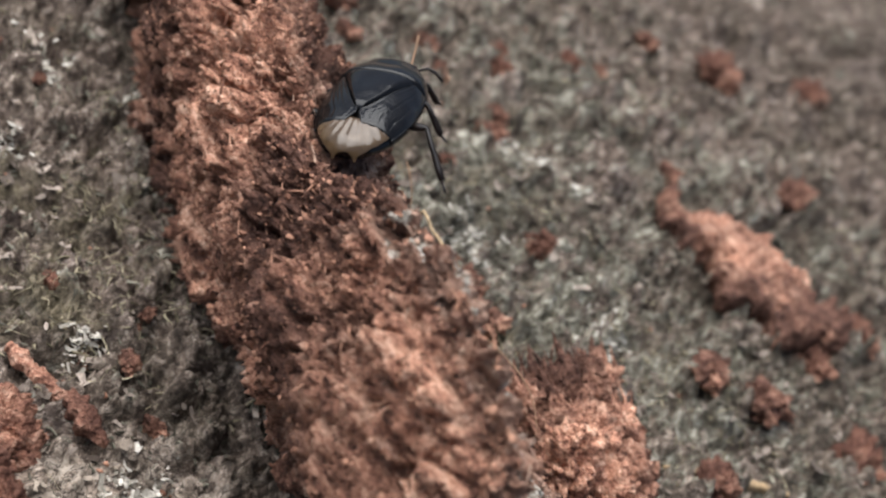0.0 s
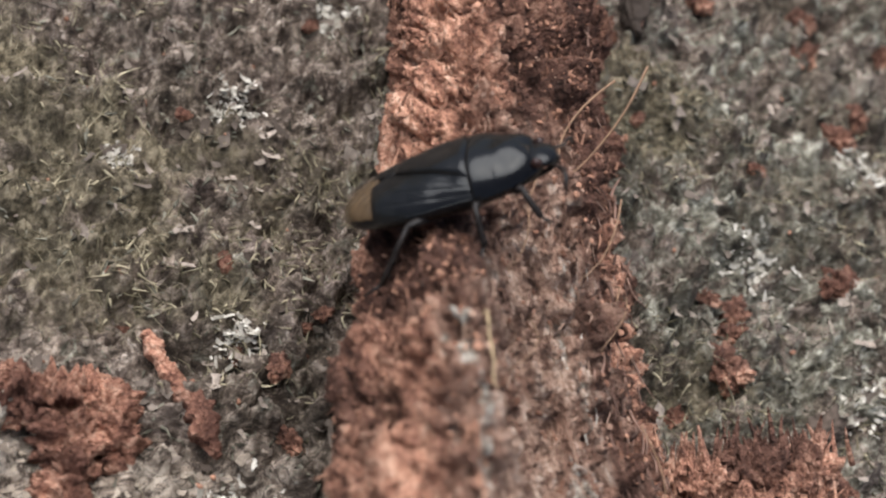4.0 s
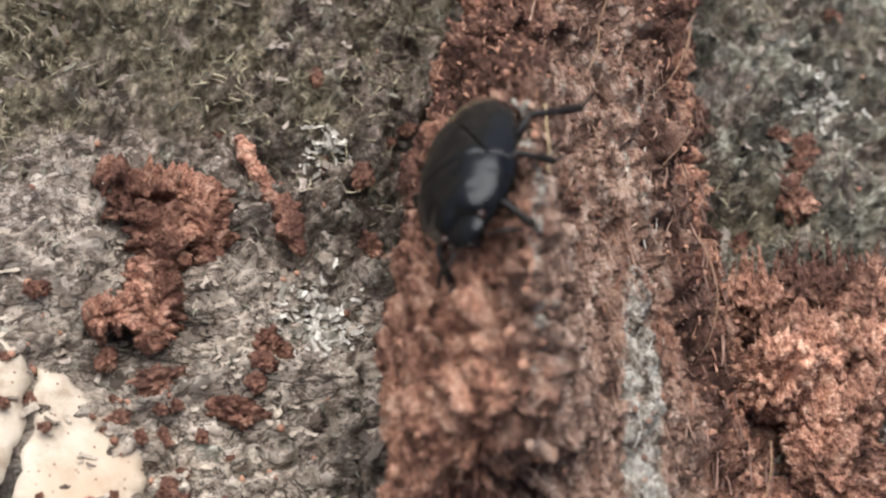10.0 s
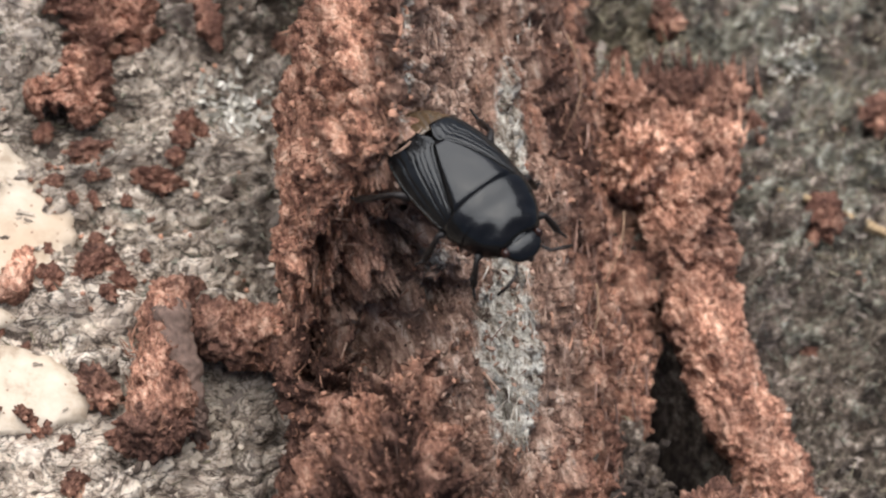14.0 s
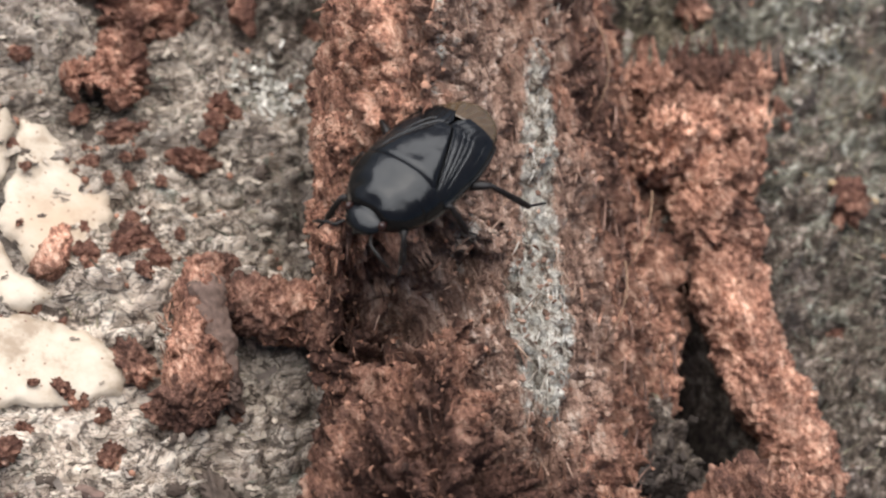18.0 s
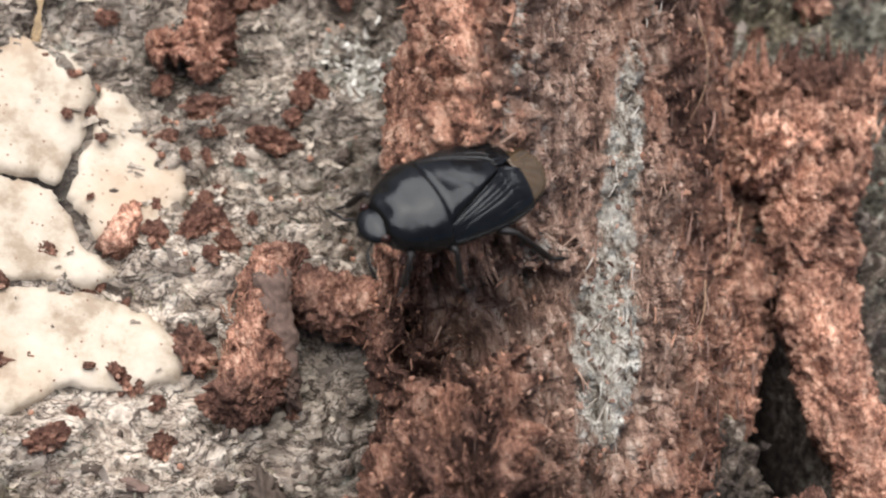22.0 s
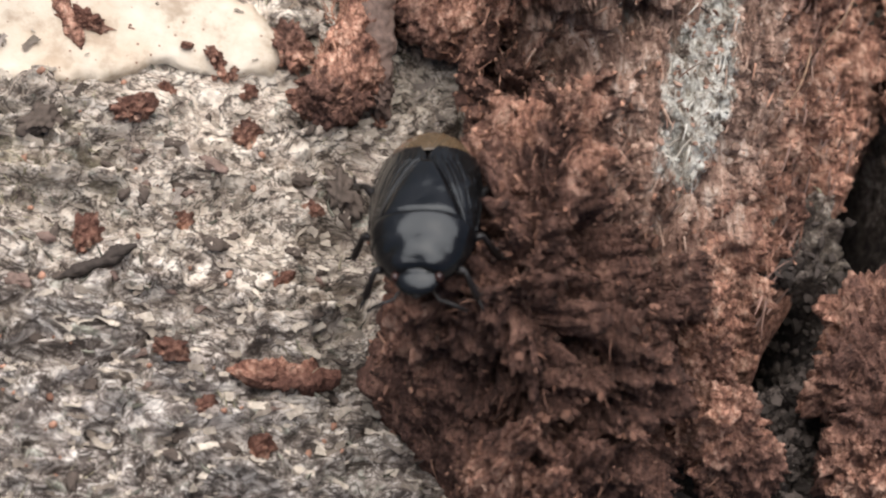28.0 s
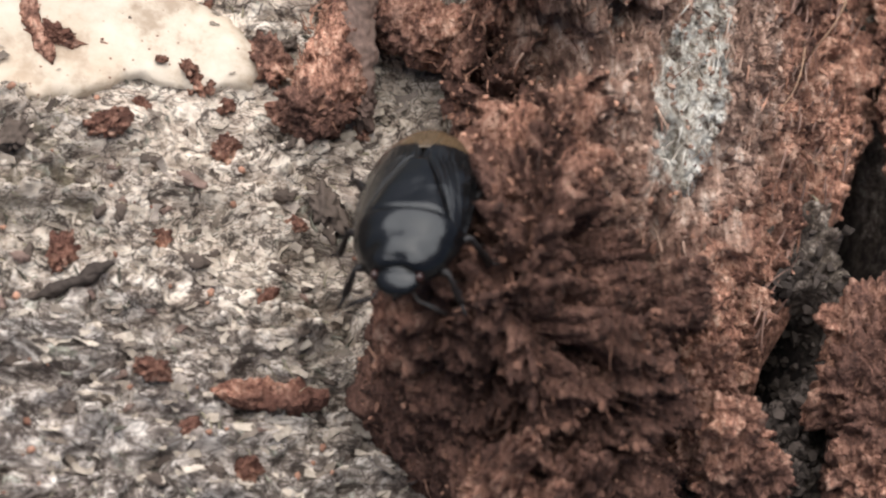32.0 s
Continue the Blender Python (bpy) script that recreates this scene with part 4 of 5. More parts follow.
def sliver(name, label, category, a, b, wide, high, material, seed, lift=0.25):
    """A long flat chip from a to b, with ragged skin."""
    a, b = np.array(a, float), np.array(b, float)
    n, m = 90, 40
    t = np.linspace(0, 1, n)
    d = b - a
    ln = np.hypot(*d)
    one = np.stack([t * ln * 0.8, 0 * t + seed, 0 * t], 1)
    w = wide / 2 * np.clip(0.9 + 0.75 * fbm(one * 2.2, 4, seed), 0.5, 2) * np.clip(np.minimum(t / 0.45, (1 - t) / 0.2), 0.08, 1) ** 0.8
    ang = np.linspace(0, 2 * np.pi, m, endpoint=False)
    cs, sn = np.cos(ang), np.sin(ang)
    cs, sn = np.sign(cs) * np.abs(cs) ** 0.6, np.sign(sn) * np.abs(sn) ** 0.6
    side = np.array([-d[1], d[0]]) / ln
    p = a + d * t[:, None] + side * (0.3 * wide * fbm(one * 0.7 + 5, 2, seed))[:, None]
    g = ground_z(p[:, 0], p[:, 1])
    g = np.polyval(np.polyfit(t, g, 1), t) + lift
    v = np.zeros((n, m, 3))
    v[..., :2] = p[:, None] + side * (w[:, None] * cs)[..., None]
    v[..., 2] = g[:, None] + high / 2 * sn * np.clip(w / w.mean(), 0.3, 1)[:, None] + high * 0.3
    v = v.reshape(-1, 3)
    al = np.stack([(v[:, :2] - a) @ d / ln * 0.35, (v[:, :2] - a) @ side, v[:, 2]], 1)
    out = np.stack([np.tile(cs, n) * side[0], np.tile(cs, n) * side[1], np.tile(sn, n)], 1)
    k = min(wide, high) * 0.9
    v = v + out * (k * (0.4 * fbm(al * 1.2 + seed, 3, seed) + 0.34 * ridged(al * 2.2 + seed, 3, seed + 1) + 0.10 * ridged(al * 5 + seed, 2, seed + 2)))[:, None]
    return thing(name, v, grid_faces(n, m, True) + [list(range(m))[::-1], [(n - 1) * m + i for i in range(m)]], material, label, category)


sliver("wood_chip", "long orange chip of rotten wood on grey bark", "wood chip", (-5.9, 17.0), (-3.8, 11.6), 0.95, 0.6, M_CRUMB, 3, 0.35)
sliver("wood_chip", "short orange stick of rotten wood on bare wood", "wood chip", (-14.5, 0.8), (-16.0, -1.6), 0.95, 0.8, M_ROT, 5)
sliver("wood_chip", "dark red-brown chip of rotten wood on flaky bark", "wood chip", (-14.5, -21.3), (-9.9, -20.6), 1.15, 0.7, M_CRUMB, 7, 0.3)
sliver("wood_chip", "large ragged orange slab of rotten wood", "wood chip", (40.0, 21.0), (43.2, 8.4), 6.2, 1.5, M_ROT, 9, 0.5)
sliver("wood_chip", "thin red sliver of rotten wood on bare wood", "wood chip", (-23.4, -2.8), (-21.2, -7.9), 0.7, 0.5, M_ROT, 11)
sliver("dark_twig", "thin grey twig on flaky bark", "twig", (-21.5, -18.4), (-18.6, -17.0), 0.45, 0.4, M_DARKBIT, 13)
sliver("dark_twig", "weathered grey twig lying behind the branch", "twig", (23.3, 40.0), (22.2, 32.1), 1.1, 0.9, M_DARKBIT, 23, 0.4)
sliver("dry_straw", "pale dry straw on bark", "straw", (-18.0, 12.2), (-18.4, 8.6), 0.35, 0.25, M_STRAW, 15)
sliver("dry_straw", "pale dry straw beside the branch", "straw", (23.0, 3.4), (29.8, 0.4), 0.4, 0.3, M_STRAW, 17)


# ---- fibres, grains and leaves too many to count ----


def fibres(roots, way, nor, length, radius, curl, sides=3, segs=4):
    """Curved tapered fibres, all at once."""
    n = len(roots)
    side = np.cross(way, nor)
    side /= np.linalg.norm(side, axis=1)[:, None] + 1e-9
    t = np.linspace(0, 1, segs)
    c = curl[:, :, None] if curl.ndim == 2 else curl[:, None, None]
    p = roots[:, None] + way[:, None] * (length[:, None] * t)[..., None]
    p = p + side[:, None] * (curl[:, 0:1] * length[:, None] * t ** 2)[..., None] + nor[:, None] * (curl[:, 1:2] * length[:, None] * t ** 2)[..., None]
    r = radius[:, None] * (1 - 0.85 * t ** 1.6)
    ang = np.linspace(0, 2 * np.pi, sides, endpoint=False)
    v = p[:, :, None] + r[..., None, None] * (np.cos(ang)[:, None] * side[:, None, None] + np.sin(ang)[:, None] * nor[:, None, None])
    base_f = np.array(grid_faces(segs, sides, True))
    f = (base_f[None] + (np.arange(n) * segs * sides)[:, None, None]).reshape(-1, 4)
    return v.reshape(-1, 3), f.tolist()


def grains(at, size, seeds, detail=1, spread=0.45):
    b, bf = BALLS[detail]
    n = len(at)
    r = 1 + spread * (np.random.default_rng(seeds).random((n, len(b))) - 0.5) * 2
    a = np.random.default_rng(seeds + 1).random(n) * np.pi
    v = b[None] * r[..., None] * size[:, None]
    x = v[..., 0] * np.cos(a)[:, None] - v[..., 1] * np.sin(a)[:, None]
    y = v[..., 0] * np.sin(a)[:, None] + v[..., 1] * np.cos(a)[:, None]
    v = np.stack([x, y, v[..., 2]], -1) + at[:, None]
    f = (np.array(bf)[None] + (np.arange(n) * len(b))[:, None, None]).reshape(-1, 3)
    return v.reshape(-1, 3), f.tolist()


def stuff(name, vf, material, label, category="", smooth=True):
    return thing(name, *vf, material, label, category, kind="stuff", smooth=smooth)


def unit(v):
    return v / (np.linalg.norm(v, axis=1)[:, None] + 1e-9)


def on_branch(n, test=None, ylo=-28, yhi=34):
    """Random places on the branch with their normals."""
    rows, cols = BRANCH_V.shape[:2]
    i = rng.integers(2, rows - 2, n * 3)
    j = rng.integers(int(cols * 0.08), int(cols * 0.94), n * 3)
    p, q = BRANCH_V[i, j], BRANCH_N[i, j]
    ok = (p[:, 1] > ylo) & (p[:, 1] < yhi)
    if test is not None:
        ok &= test(p)
    return p[ok][:n], q[ok][:n]


GRAIN = np.array([math.sin(radians(17)), math.cos(radians(17)), 0.0])


def branch_fibres(name, n, material, label, test, length, radius, lift, scatter):
    p, q = on_branch(n, test)
    k = len(p)
    w = unit(GRAIN * np.where(rng.random(k) < 0.5, 1, -1)[:, None] + scatter * rng.normal(size=(k, 3)))
    w = unit(w - q * (w * q).sum(1)[:, None] + q * (lift * rng.random(k))[:, None])
    ln = rng.uniform(*length, k) * (0.5 + rng.random(k))
    stuff(name, fibres(p - q * 0.12, w, q, ln, rng.uniform(*radius, k), np.c_[rng.normal(0, 0.16, k), rng.normal(-0.08, 0.16, k)], 4, 5), material, label, "").parent = branch


def is_damp_shade(p):
    # The second spot sets dark splinters and crumbs in the hollow as its shade.
    return (blob(p[:, 0], p[:, 1], -2.5, -21.5, 7.0, 5.2) + 0.6 * blob(p[:, 0], p[:, 1], -4.4, -9.4, 2.4, 2.2)) > rng.random(len(p)) * 0.9


def is_grey(p):
    return np.maximum.reduce([blob(p[:, 0], p[:, 1], 2.4, -9.0, 1.1, 6.5, -16), blob(p[:, 0], p[:, 1], 4.3, -1.0, 0.8, 6.0, -14),
                              blob(p[:, 0], p[:, 1], 7.5, 9, 1.2, 7, -8) * 0.6]) > rng.random(len(p))


def is_worn(p):
    return np.maximum.reduce([0.9 * blob(p[:, 0], p[:, 1], 0.6, -1.5, 4.0, 8.5, -12), 0.9 * blob(p[:, 0], p[:, 1], 3.0, -7, 4.2, 9, -16), 0.7 * blob(p[:, 0], p[:, 1], 5.5, 9, 3.5, 10, -14)]) > rng.random(len(p))


branch_fibres("wood_fibre", 7500, M_FIBRE, "frayed orange splinters of the rotten branch", lambda p: ~is_damp_shade(p) & ~is_grey(p) & ~is_worn(p), (0.15, 0.7), (0.025, 0.085), 0.35, 0.5)
branch_fibres("damp_fibre", 3000, M_DAMPFIBRE, "dark damp splinters of the rotten branch", is_damp_shade, (0.2, 0.8), (0.02, 0.075), 0.6, 1.0)
branch_fibres("grey_fibre", 1600, M_GREYFIBRE, "grey weathered fibres of the rotten branch", is_grey, (0.3, 1.2), (0.02, 0.07), 0.15, 0.16)
branch_fibres("worn_fibre", 4200, M_WORNFIBRE, "tan worn fibres of the rotten branch", lambda p: is_worn(p) & ~is_grey(p), (0.3, 1.2), (0.02, 0.07), 0.2, 0.3)
branch_fibres("flank_fibre", 4200, M_FLANK, "dark fibres on the branch's flank", lambda p: (p[:, 0] > 7.5) & (p[:, 2] < 8.5) & ~is_grey(p), (0.4, 1.5), (0.02, 0.09), 0.3, 0.25)
p, q = on_branch(4200, is_damp_shade)
stuff("damp_crumb", grains(p + q * 0.02, (0.04 + 0.15 * rng.random((len(p), 1)) ** 2.5) * rng.uniform(0.4, 1.6, (len(p), 3)), 71, 1, 0.45), M_DAMPFIBRE, "dark crumbs of decayed wood", smooth=False).parent = branch
p, q = on_branch(11000, lambda p: ~is_damp_shade(p) & ~is_grey(p) & ~is_worn(p))
stuff("rot_crumb", grains(p + q * 0.01, (0.035 + 0.11 * rng.random((len(p), 1)) ** 2.2) * rng.uniform(0.4, 1.5, (len(p), 3)), 73, 1, 0.45), M_FIBRE, "small crumbs on the rotten branch", smooth=False).parent = branch
p, q = on_branch(2500, is_worn)
stuff("worn_crumb", grains(p + q * 0.01, (0.04 + 0.13 * rng.random((len(p), 1)) ** 2.2) * rng.uniform(0.4, 1.5, (len(p), 3)), 74, 1, 0.45), M_WORNFIBRE, "small tan crumbs on the worn wood", smooth=False).parent = branch

# frayed skin of the broken pieces
for ob, lumps, out in ((stub, STUB, 0.2), (tuft, TUFT, 0.35), (spur, SPUR, 0.5), (block, BLOCK, 0.25), (chunk, CHUNK, 0.3), (end, BOTTOM, 0.3)):
    v, w = [], []
    for x, y, z, r in lumps:
        d = unit(rng.normal(size=(170, 3)) * np.array([1, 1, 0.7]) + np.array([0, 0.0, 0.4]))
        v.append(np.array([x, y, z]) + d * r * np.array([1.08, 1.08, 0.9]))
        g = unit(GRAIN + 0.55 * rng.normal(size=(170, 3)))
        w.append(unit(g - d * (g * d).sum(1)[:, None] + d * out * rng.random((170, 1))))
    p, w = np.vstack(v), np.vstack(w)
    k = len(p)
    stuff("frayed_fibre", fibres(p, w, unit(np.cross(w, rng.normal(size=(k, 3)))), rng.uniform(0.2, 0.8, k), rng.uniform(0.015, 0.06, k), rng.normal(0, 0.2, (k, 2))), M_FIBRE,
          "frayed orange fibres").parent = ob
k = 200
p = np.array([(x, y, 0) for x, y, z, r in TUFT[:5] for _ in range(40)], float) + rng.normal(0, 0.6, (k, 3)) * np.array([1.6, 0.6, 0])
p[:, 1] += 0.4
p[:, 2] = rng.uniform(1.6, 3.2, k)
w = unit(np.array([0.12, 1, 0.45]) + 0.25 * rng.normal(size=(k, 3)))
stuff("tuft_spike", fibres(p, w, unit(np.cross(w, rng.normal(size=(k, 3)))), rng.uniform(0.7, 2.0, k), rng.uniform(0.08, 0.24, k), rng.normal(0, 0.12, (k, 2)), 5, 5), M_DRYROT,
      "upright splinters of the orange tuft", smooth=False).parent = tuft


def over_ground(n, weight, lo=(-27, -32), hi=(82, 58)):
    p = rng.uniform(lo, hi, (n, 2))
    p = p[(weight(p[:, 0], p[:, 1]) > rng.random(n)) & (gap_w(p[:, 0], p[:, 1]) < 0.02) & (blob(p[:, 0], p[:, 1], 9, -17, 4.5, 7, -25) < 0.5) & (blob(p[:, 0], p[:, 1], 13.7, -8.8, 2.6, 6.5, 6) < 0.4)]
    return np.c_[p, ground_z(p[:, 0], p[:, 1])]


def flaky_w_edge(x, y):
    inner = np.clip(np.maximum(blob(x, y, -20.5, 1.8, 5.2, 4.6), blob(x, y, -20, -5.4, 5.8, 2.4, -10)) * 1.6, 0, 1)
    return flaky_w(x, y) * (1 - inner)


def moss_w(x, y):
    q = np.c_[x, y, 0 * x]
    m = 0.5 * np.clip((y - 13) / 5, 0, 1) * (x < 12) + 0.5 * blob(x, y, 0, 24, 9, 6, 20) + 0.6 * blob(x, y, -12, 27, 10, 9) + blob(x, y, 21, 29, 5, 5) + 0.8 * blob(x, y, 17.5, 13, 3.5, 3) + 0.5 * np.clip((x - 17) / 6, 0, 1) * np.clip(0.1 + 2.2 * fbm(q * 0.14, 3, 97), 0, 1) + 0.5 * blob(x, y, -22, -13, 4, 3)
    return np.clip(m * 0.9 + 0.35 * fbm(q * 0.35, 3, 91), 0, 1) * np.clip(0.42 + 1.9 * fbm(q * 0.2, 3, 93), 0.06, 1) * off_patch(x, y)


p = over_ground(150000, lambda x, y: np.clip(0.7 * moss_w(x, y), 0, 1), (-27, -32), (62, 46))
k = len(p)
w = unit(np.c_[rng.normal(size=(k, 2)), rng.uniform(0.1, 0.9, k)])
nn = unit(np.c_[0.3 * rng.normal(size=(k, 2)), np.ones(k)])
stuff("moss", fibres(p - np.array([0, 0, 0.1]), w, nn, rng.uniform(0.25, 0.75, k), rng.uniform(0.035, 0.09, k), np.c_[rng.normal(0, 1.1, k), rng.normal(-0.2, 0.6, k)], 3, 5), M_MOSS,
      "olive green moss growing on the bark", "moss")


def lichen_w(x, y):
    q = np.c_[x, y, 0 * x]
    m = 0.55 * np.clip((x - 14) / 6, 0, 1) + 0.25 * blob(x, y, 24, 4, 8, 10) + 0.6 * blob(x, y, 24, 20, 7, 7) + 0.3 * blob(x, y, 0, 20, 14, 16)
    return np.clip(m + 0.45 * fbm(q * 0.5, 3, 95) - 0.12, 0, 1) * off_patch(x, y)


def flakes(p, size, tilt, seed, lie=None):
    """Small curled peelings, longer than wide."""
    r = np.random.default_rng(seed)
    n = len(p)
    u = np.array([-1, -0.4, 0.4, 1, -1, -0.4, 0.4, 1])
    w = np.array([-1, -1, -1, -1, 1, 1, 1, 1])
    a = r.random(n) * np.pi * 2 if lie is None else lie + 0.45 * r.normal(size=n)
    curl = r.uniform(-0.1, 0.45, n)
    lx = size[:, None] * u * r.uniform(0.7, 1.3, (n, 8))
    ly = size[:, None] * 0.42 * w * r.uniform(0.35, 1.3, (n, 8))
    lz = size[:, None] * (curl[:, None] * u ** 2 + (tilt * r.normal(size=n))[:, None] * u + (tilt * r.normal(size=n))[:, None] * w * 0.6 + 0.06 * r.normal(size=(n, 8)))
    x = lx * np.cos(a)[:, None] - ly * np.sin(a)[:, None]
    y = lx * np.sin(a)[:, None] + ly * np.cos(a)[:, None]
    v = np.stack([x, y, lz], -1) + p[:, None]
    f = (np.array(grid_faces(2, 4))[None] + (np.arange(n) * 8)[:, None, None]).reshape(-1, 4)
    return v.reshape(-1, 3), f.tolist()


def on_bark(p):
    """Lift bits onto the bare patch where they overlap its edge."""
    q = np.c_[p[:, :2], 0 * p[:, 0]]
    level = slope(p[:, 0], p[:, 1]) + 0.7 * fbm(q * 0.09, 3, 3) - 0.02
    inside = np.maximum(blob(p[:, 0], p[:, 1], -20, 1.8, 6.2, 5.4), blob(p[:, 0], p[:, 1], -19.5, -5.8, 6.6, 3.2, -10)) > 0.5
    p[:, 2] = np.where(inside, np.maximum(p[:, 2], level), p[:, 2])
    return p


p = on_bark(over_ground(3200, flaky_w_edge, (-27, -34), (2, 14)))
stuff("bark_flake", flakes(p + np.array([0, 0, 0.03]), 0.10 + 0.34 * rng.random(len(p)) ** 1.6, 0.16, 61, 0.15), M_FLAKE, "pale beige peeling flakes of bark", "bark flakes")
p = over_ground(9000, lambda x, y: (0.8 - 0.75 * flaky_w(x, y)) * off_patch(x, y), (-27, -34), (80, 56))
stuff("bark_scale", flakes(p + np.array([0, 0, 0.04]), 0.10 + 0.42 * rng.random(len(p)) ** 2, 0.24, 63), M_GREYFLAKE, "grey-brown scales of bark", "bark flakes")
p = over_ground(52000, lambda x, y: np.clip(lichen_w(x, y) * 1.1 + 0.05, 0, 1), (-27, -32), (62, 46))
k = len(p)
w = unit(np.c_[rng.normal(size=(k, 2)), rng.uniform(0.0, 0.7, k)])
stuff("crust_lichen", fibres(p - np.array([0, 0, 0.06]), w, unit(np.c_[0.3 * rng.normal(size=(k, 2)), np.ones(k)]), rng.uniform(0.15, 0.6, k), rng.uniform(0.05, 0.15, k),
      np.c_[rng.normal(0, 0.5, k), rng.normal(0, 0.4, k)], 3, 3), M_LICHEN, "grey-green branching lichen on the bark", "lichen")
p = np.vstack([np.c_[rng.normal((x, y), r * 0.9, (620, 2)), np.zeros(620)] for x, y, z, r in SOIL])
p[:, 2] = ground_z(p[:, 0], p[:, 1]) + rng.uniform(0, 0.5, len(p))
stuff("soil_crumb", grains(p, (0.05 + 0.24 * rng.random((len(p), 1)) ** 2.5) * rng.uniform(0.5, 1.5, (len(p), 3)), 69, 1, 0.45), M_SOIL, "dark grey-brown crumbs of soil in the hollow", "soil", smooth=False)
cloud = [(1.3, 29.1, 1.0, 150), (7.6, 35.0, 1.1, 130), (-1.8, 17.0, 0.9, 110), (-3.6, 8.8, 1.5, 260), (10.5, 31.0, 0.8, 60), (-4.5, 26.5, 0.7, 60), (24, 20, 1.5, 120), (33, 25, 1.6, 120), (27, 12, 1.2, 100)]
p = np.vstack([np.c_[rng.normal((x, y), s * 0.6, (n, 2)), np.zeros(n)] for x, y, s, n in cloud])
p[:, 2] = ground_z(p[:, 0], p[:, 1])
stuff("white_lichen", flakes(p + np.array([0, 0, 0.1]), 0.06 + 0.26 * rng.random(len(p)) ** 1.6, 0.4, 65), M_WHITE, "white leafy lichen in small patches", "lichen", False)
p = over_ground(1200, lambda x, y: np.clip(flaky_w(x, y) * 0.5 + 0.15, 0, 1) * off_patch(x, y), (-27, -34), (30, 42))
stuff("rot_dust", grains(p + np.array([0, 0, 0.15]), rng.uniform(0.05, 0.17, (len(p), 1)) * np.array([1.2, 1, 0.8]), 67, 1, 0.4), M_FIBRE, "tiny orange grains of rotten wood", "wood crumbs")


# ---- long single fibres on the branch ----


def hair(a, b, bow, radius, material=None):
    a, b = np.array(a, float), np.array(b, float)
    t = np.linspace(0, 1, 14)[:, None]
    mid = np.array([bow, -bow * 0.5, abs(bow) * 0.6])
    pts = a + (b - a) * t + mid * np.sin(np.pi * t)
    pts[:, 2] = [max(z, top_z(x, y) - 0.1) if 0 < i < 13 else z for i, (x, y, z) in enumerate(pts)]
    pts[-1, 2] = top_z(*pts[-1, :2]) - 0.15
    thing("wood_hair", *tube(pts, list(np.linspace(radius, radius * 0.5, 14) * 0.65), 6), material or M_HAIR, "long pale fibre standing off the branch", "fibre", "long fibres on the branch")


hair((6.2, 15.3, 11.4), (3.7, 11.1, 11.0), 0.5, 0.055)
hair((11.8, 16.4, 9.2), (8.1, 12.2, 8.2), 0.4, 0.06)
hair((12.1, 20.6, 11.5), (8.5, 17.0, 9.4), -0.5, 0.09)
hair((10.9, 13.2, 7.8), (8.7, 9.8, 7.2), 0.4, 0.06)
hair((11.8, 19.0, 14.2), (8.7, 16.3, 10.6), 0.3, 0.085)
hair((10.3, -2.1, 6.6), (8.7, -5.3, 6.0), 0.2, 0.07)
hair((8.0, -5.7, 6.4), (6.7, -8.9, 6.2), 0.2, 0.07)
hair((9.3, 6.5, 8.2), (8.2, 1.5, 7.6), 0.5, 0.05)
hair((3.6, 8.6, 12.6), (0.8, 5.2, 14.6), 0.5, 0.055)
hair((-1.5, 5.2, 17.9), (-2.2, 2.0, 17.6), 0.05, 0.10, M_STRAW)

# ---- bug: body space has x forwards and z up ----


def body_w(x):
    """Half-width of the back at x."""
    x = np.asarray(x, float)
    u = np.clip((x + 0.55) / np.where(x > -0.55, 4.75, 4.55), -1, 1)
    return 2.5 * (1 - np.abs(u) ** np.where(x > -0.55, 2.7, 2.15)) ** 0.5


def body_h(x):
    x = np.asarray(x, float)
    u = np.clip((x - 0.6) / np.where(x > 0.6, 4.2, 6.2), -1, 1)
    return 0.28 + 1.1 * (1 - np.abs(u) ** 2.1)


def back(x, y, lift=0.0):
    w = np.maximum(body_w(x), 1e-3)
    f = np.clip(np.abs(y) / w, 0, 1)
    z = body_h(x) * (1 - f ** 2.5) ** 0.62
    return np.stack([x, y, 1.55 + z + lift], -1)


def shell(xs, left, right, lift, thick=0.12, nb=22, bevel=0.2):
    """A plate of the back between two edges given at xs."""
    b = np.linspace(0, 1, nb)[None]
    x = np.repeat(np.asarray(xs, float)[:, None], nb, 1)
    y = np.asarray(left)[:, None] * (1 - b) + np.asarray(right)[:, None] * b
    n = len(xs)
    edge = np.minimum(np.minimum(np.arange(n)[:, None], np.arange(n)[::-1][:, None]) / 2.4, np.minimum(np.arange(nb), np.arange(nb)[::-1])[None] / 2.4)
    top = back(x, y, lift - bevel * (1 - np.clip(edge, 0, 1)) ** 1.7).reshape(-1, 3)
    top[:, 2] += 0.05 * fbm(top * 0.9 + 5, 2, 7)
    low = top - np.array([0, 0, thick])
    f = grid_faces(n, nb)
    k = n * nb
    f += [[q + k for q in r[::-1]] for r in grid_faces(n, nb)]
    rim = list(range(nb)) + [i * nb + nb - 1 for i in range(1, n)] + [(n - 1) * nb + j for j in range(nb - 2, -1, -1)] + [i * nb for i in range(n - 2, 0, -1)]
    for i, a in enumerate(rim):
        c = rim[(i + 1) % len(rim)]
        f.append([a, a + k, c + k, c])
    return np.vstack([top, low]), f


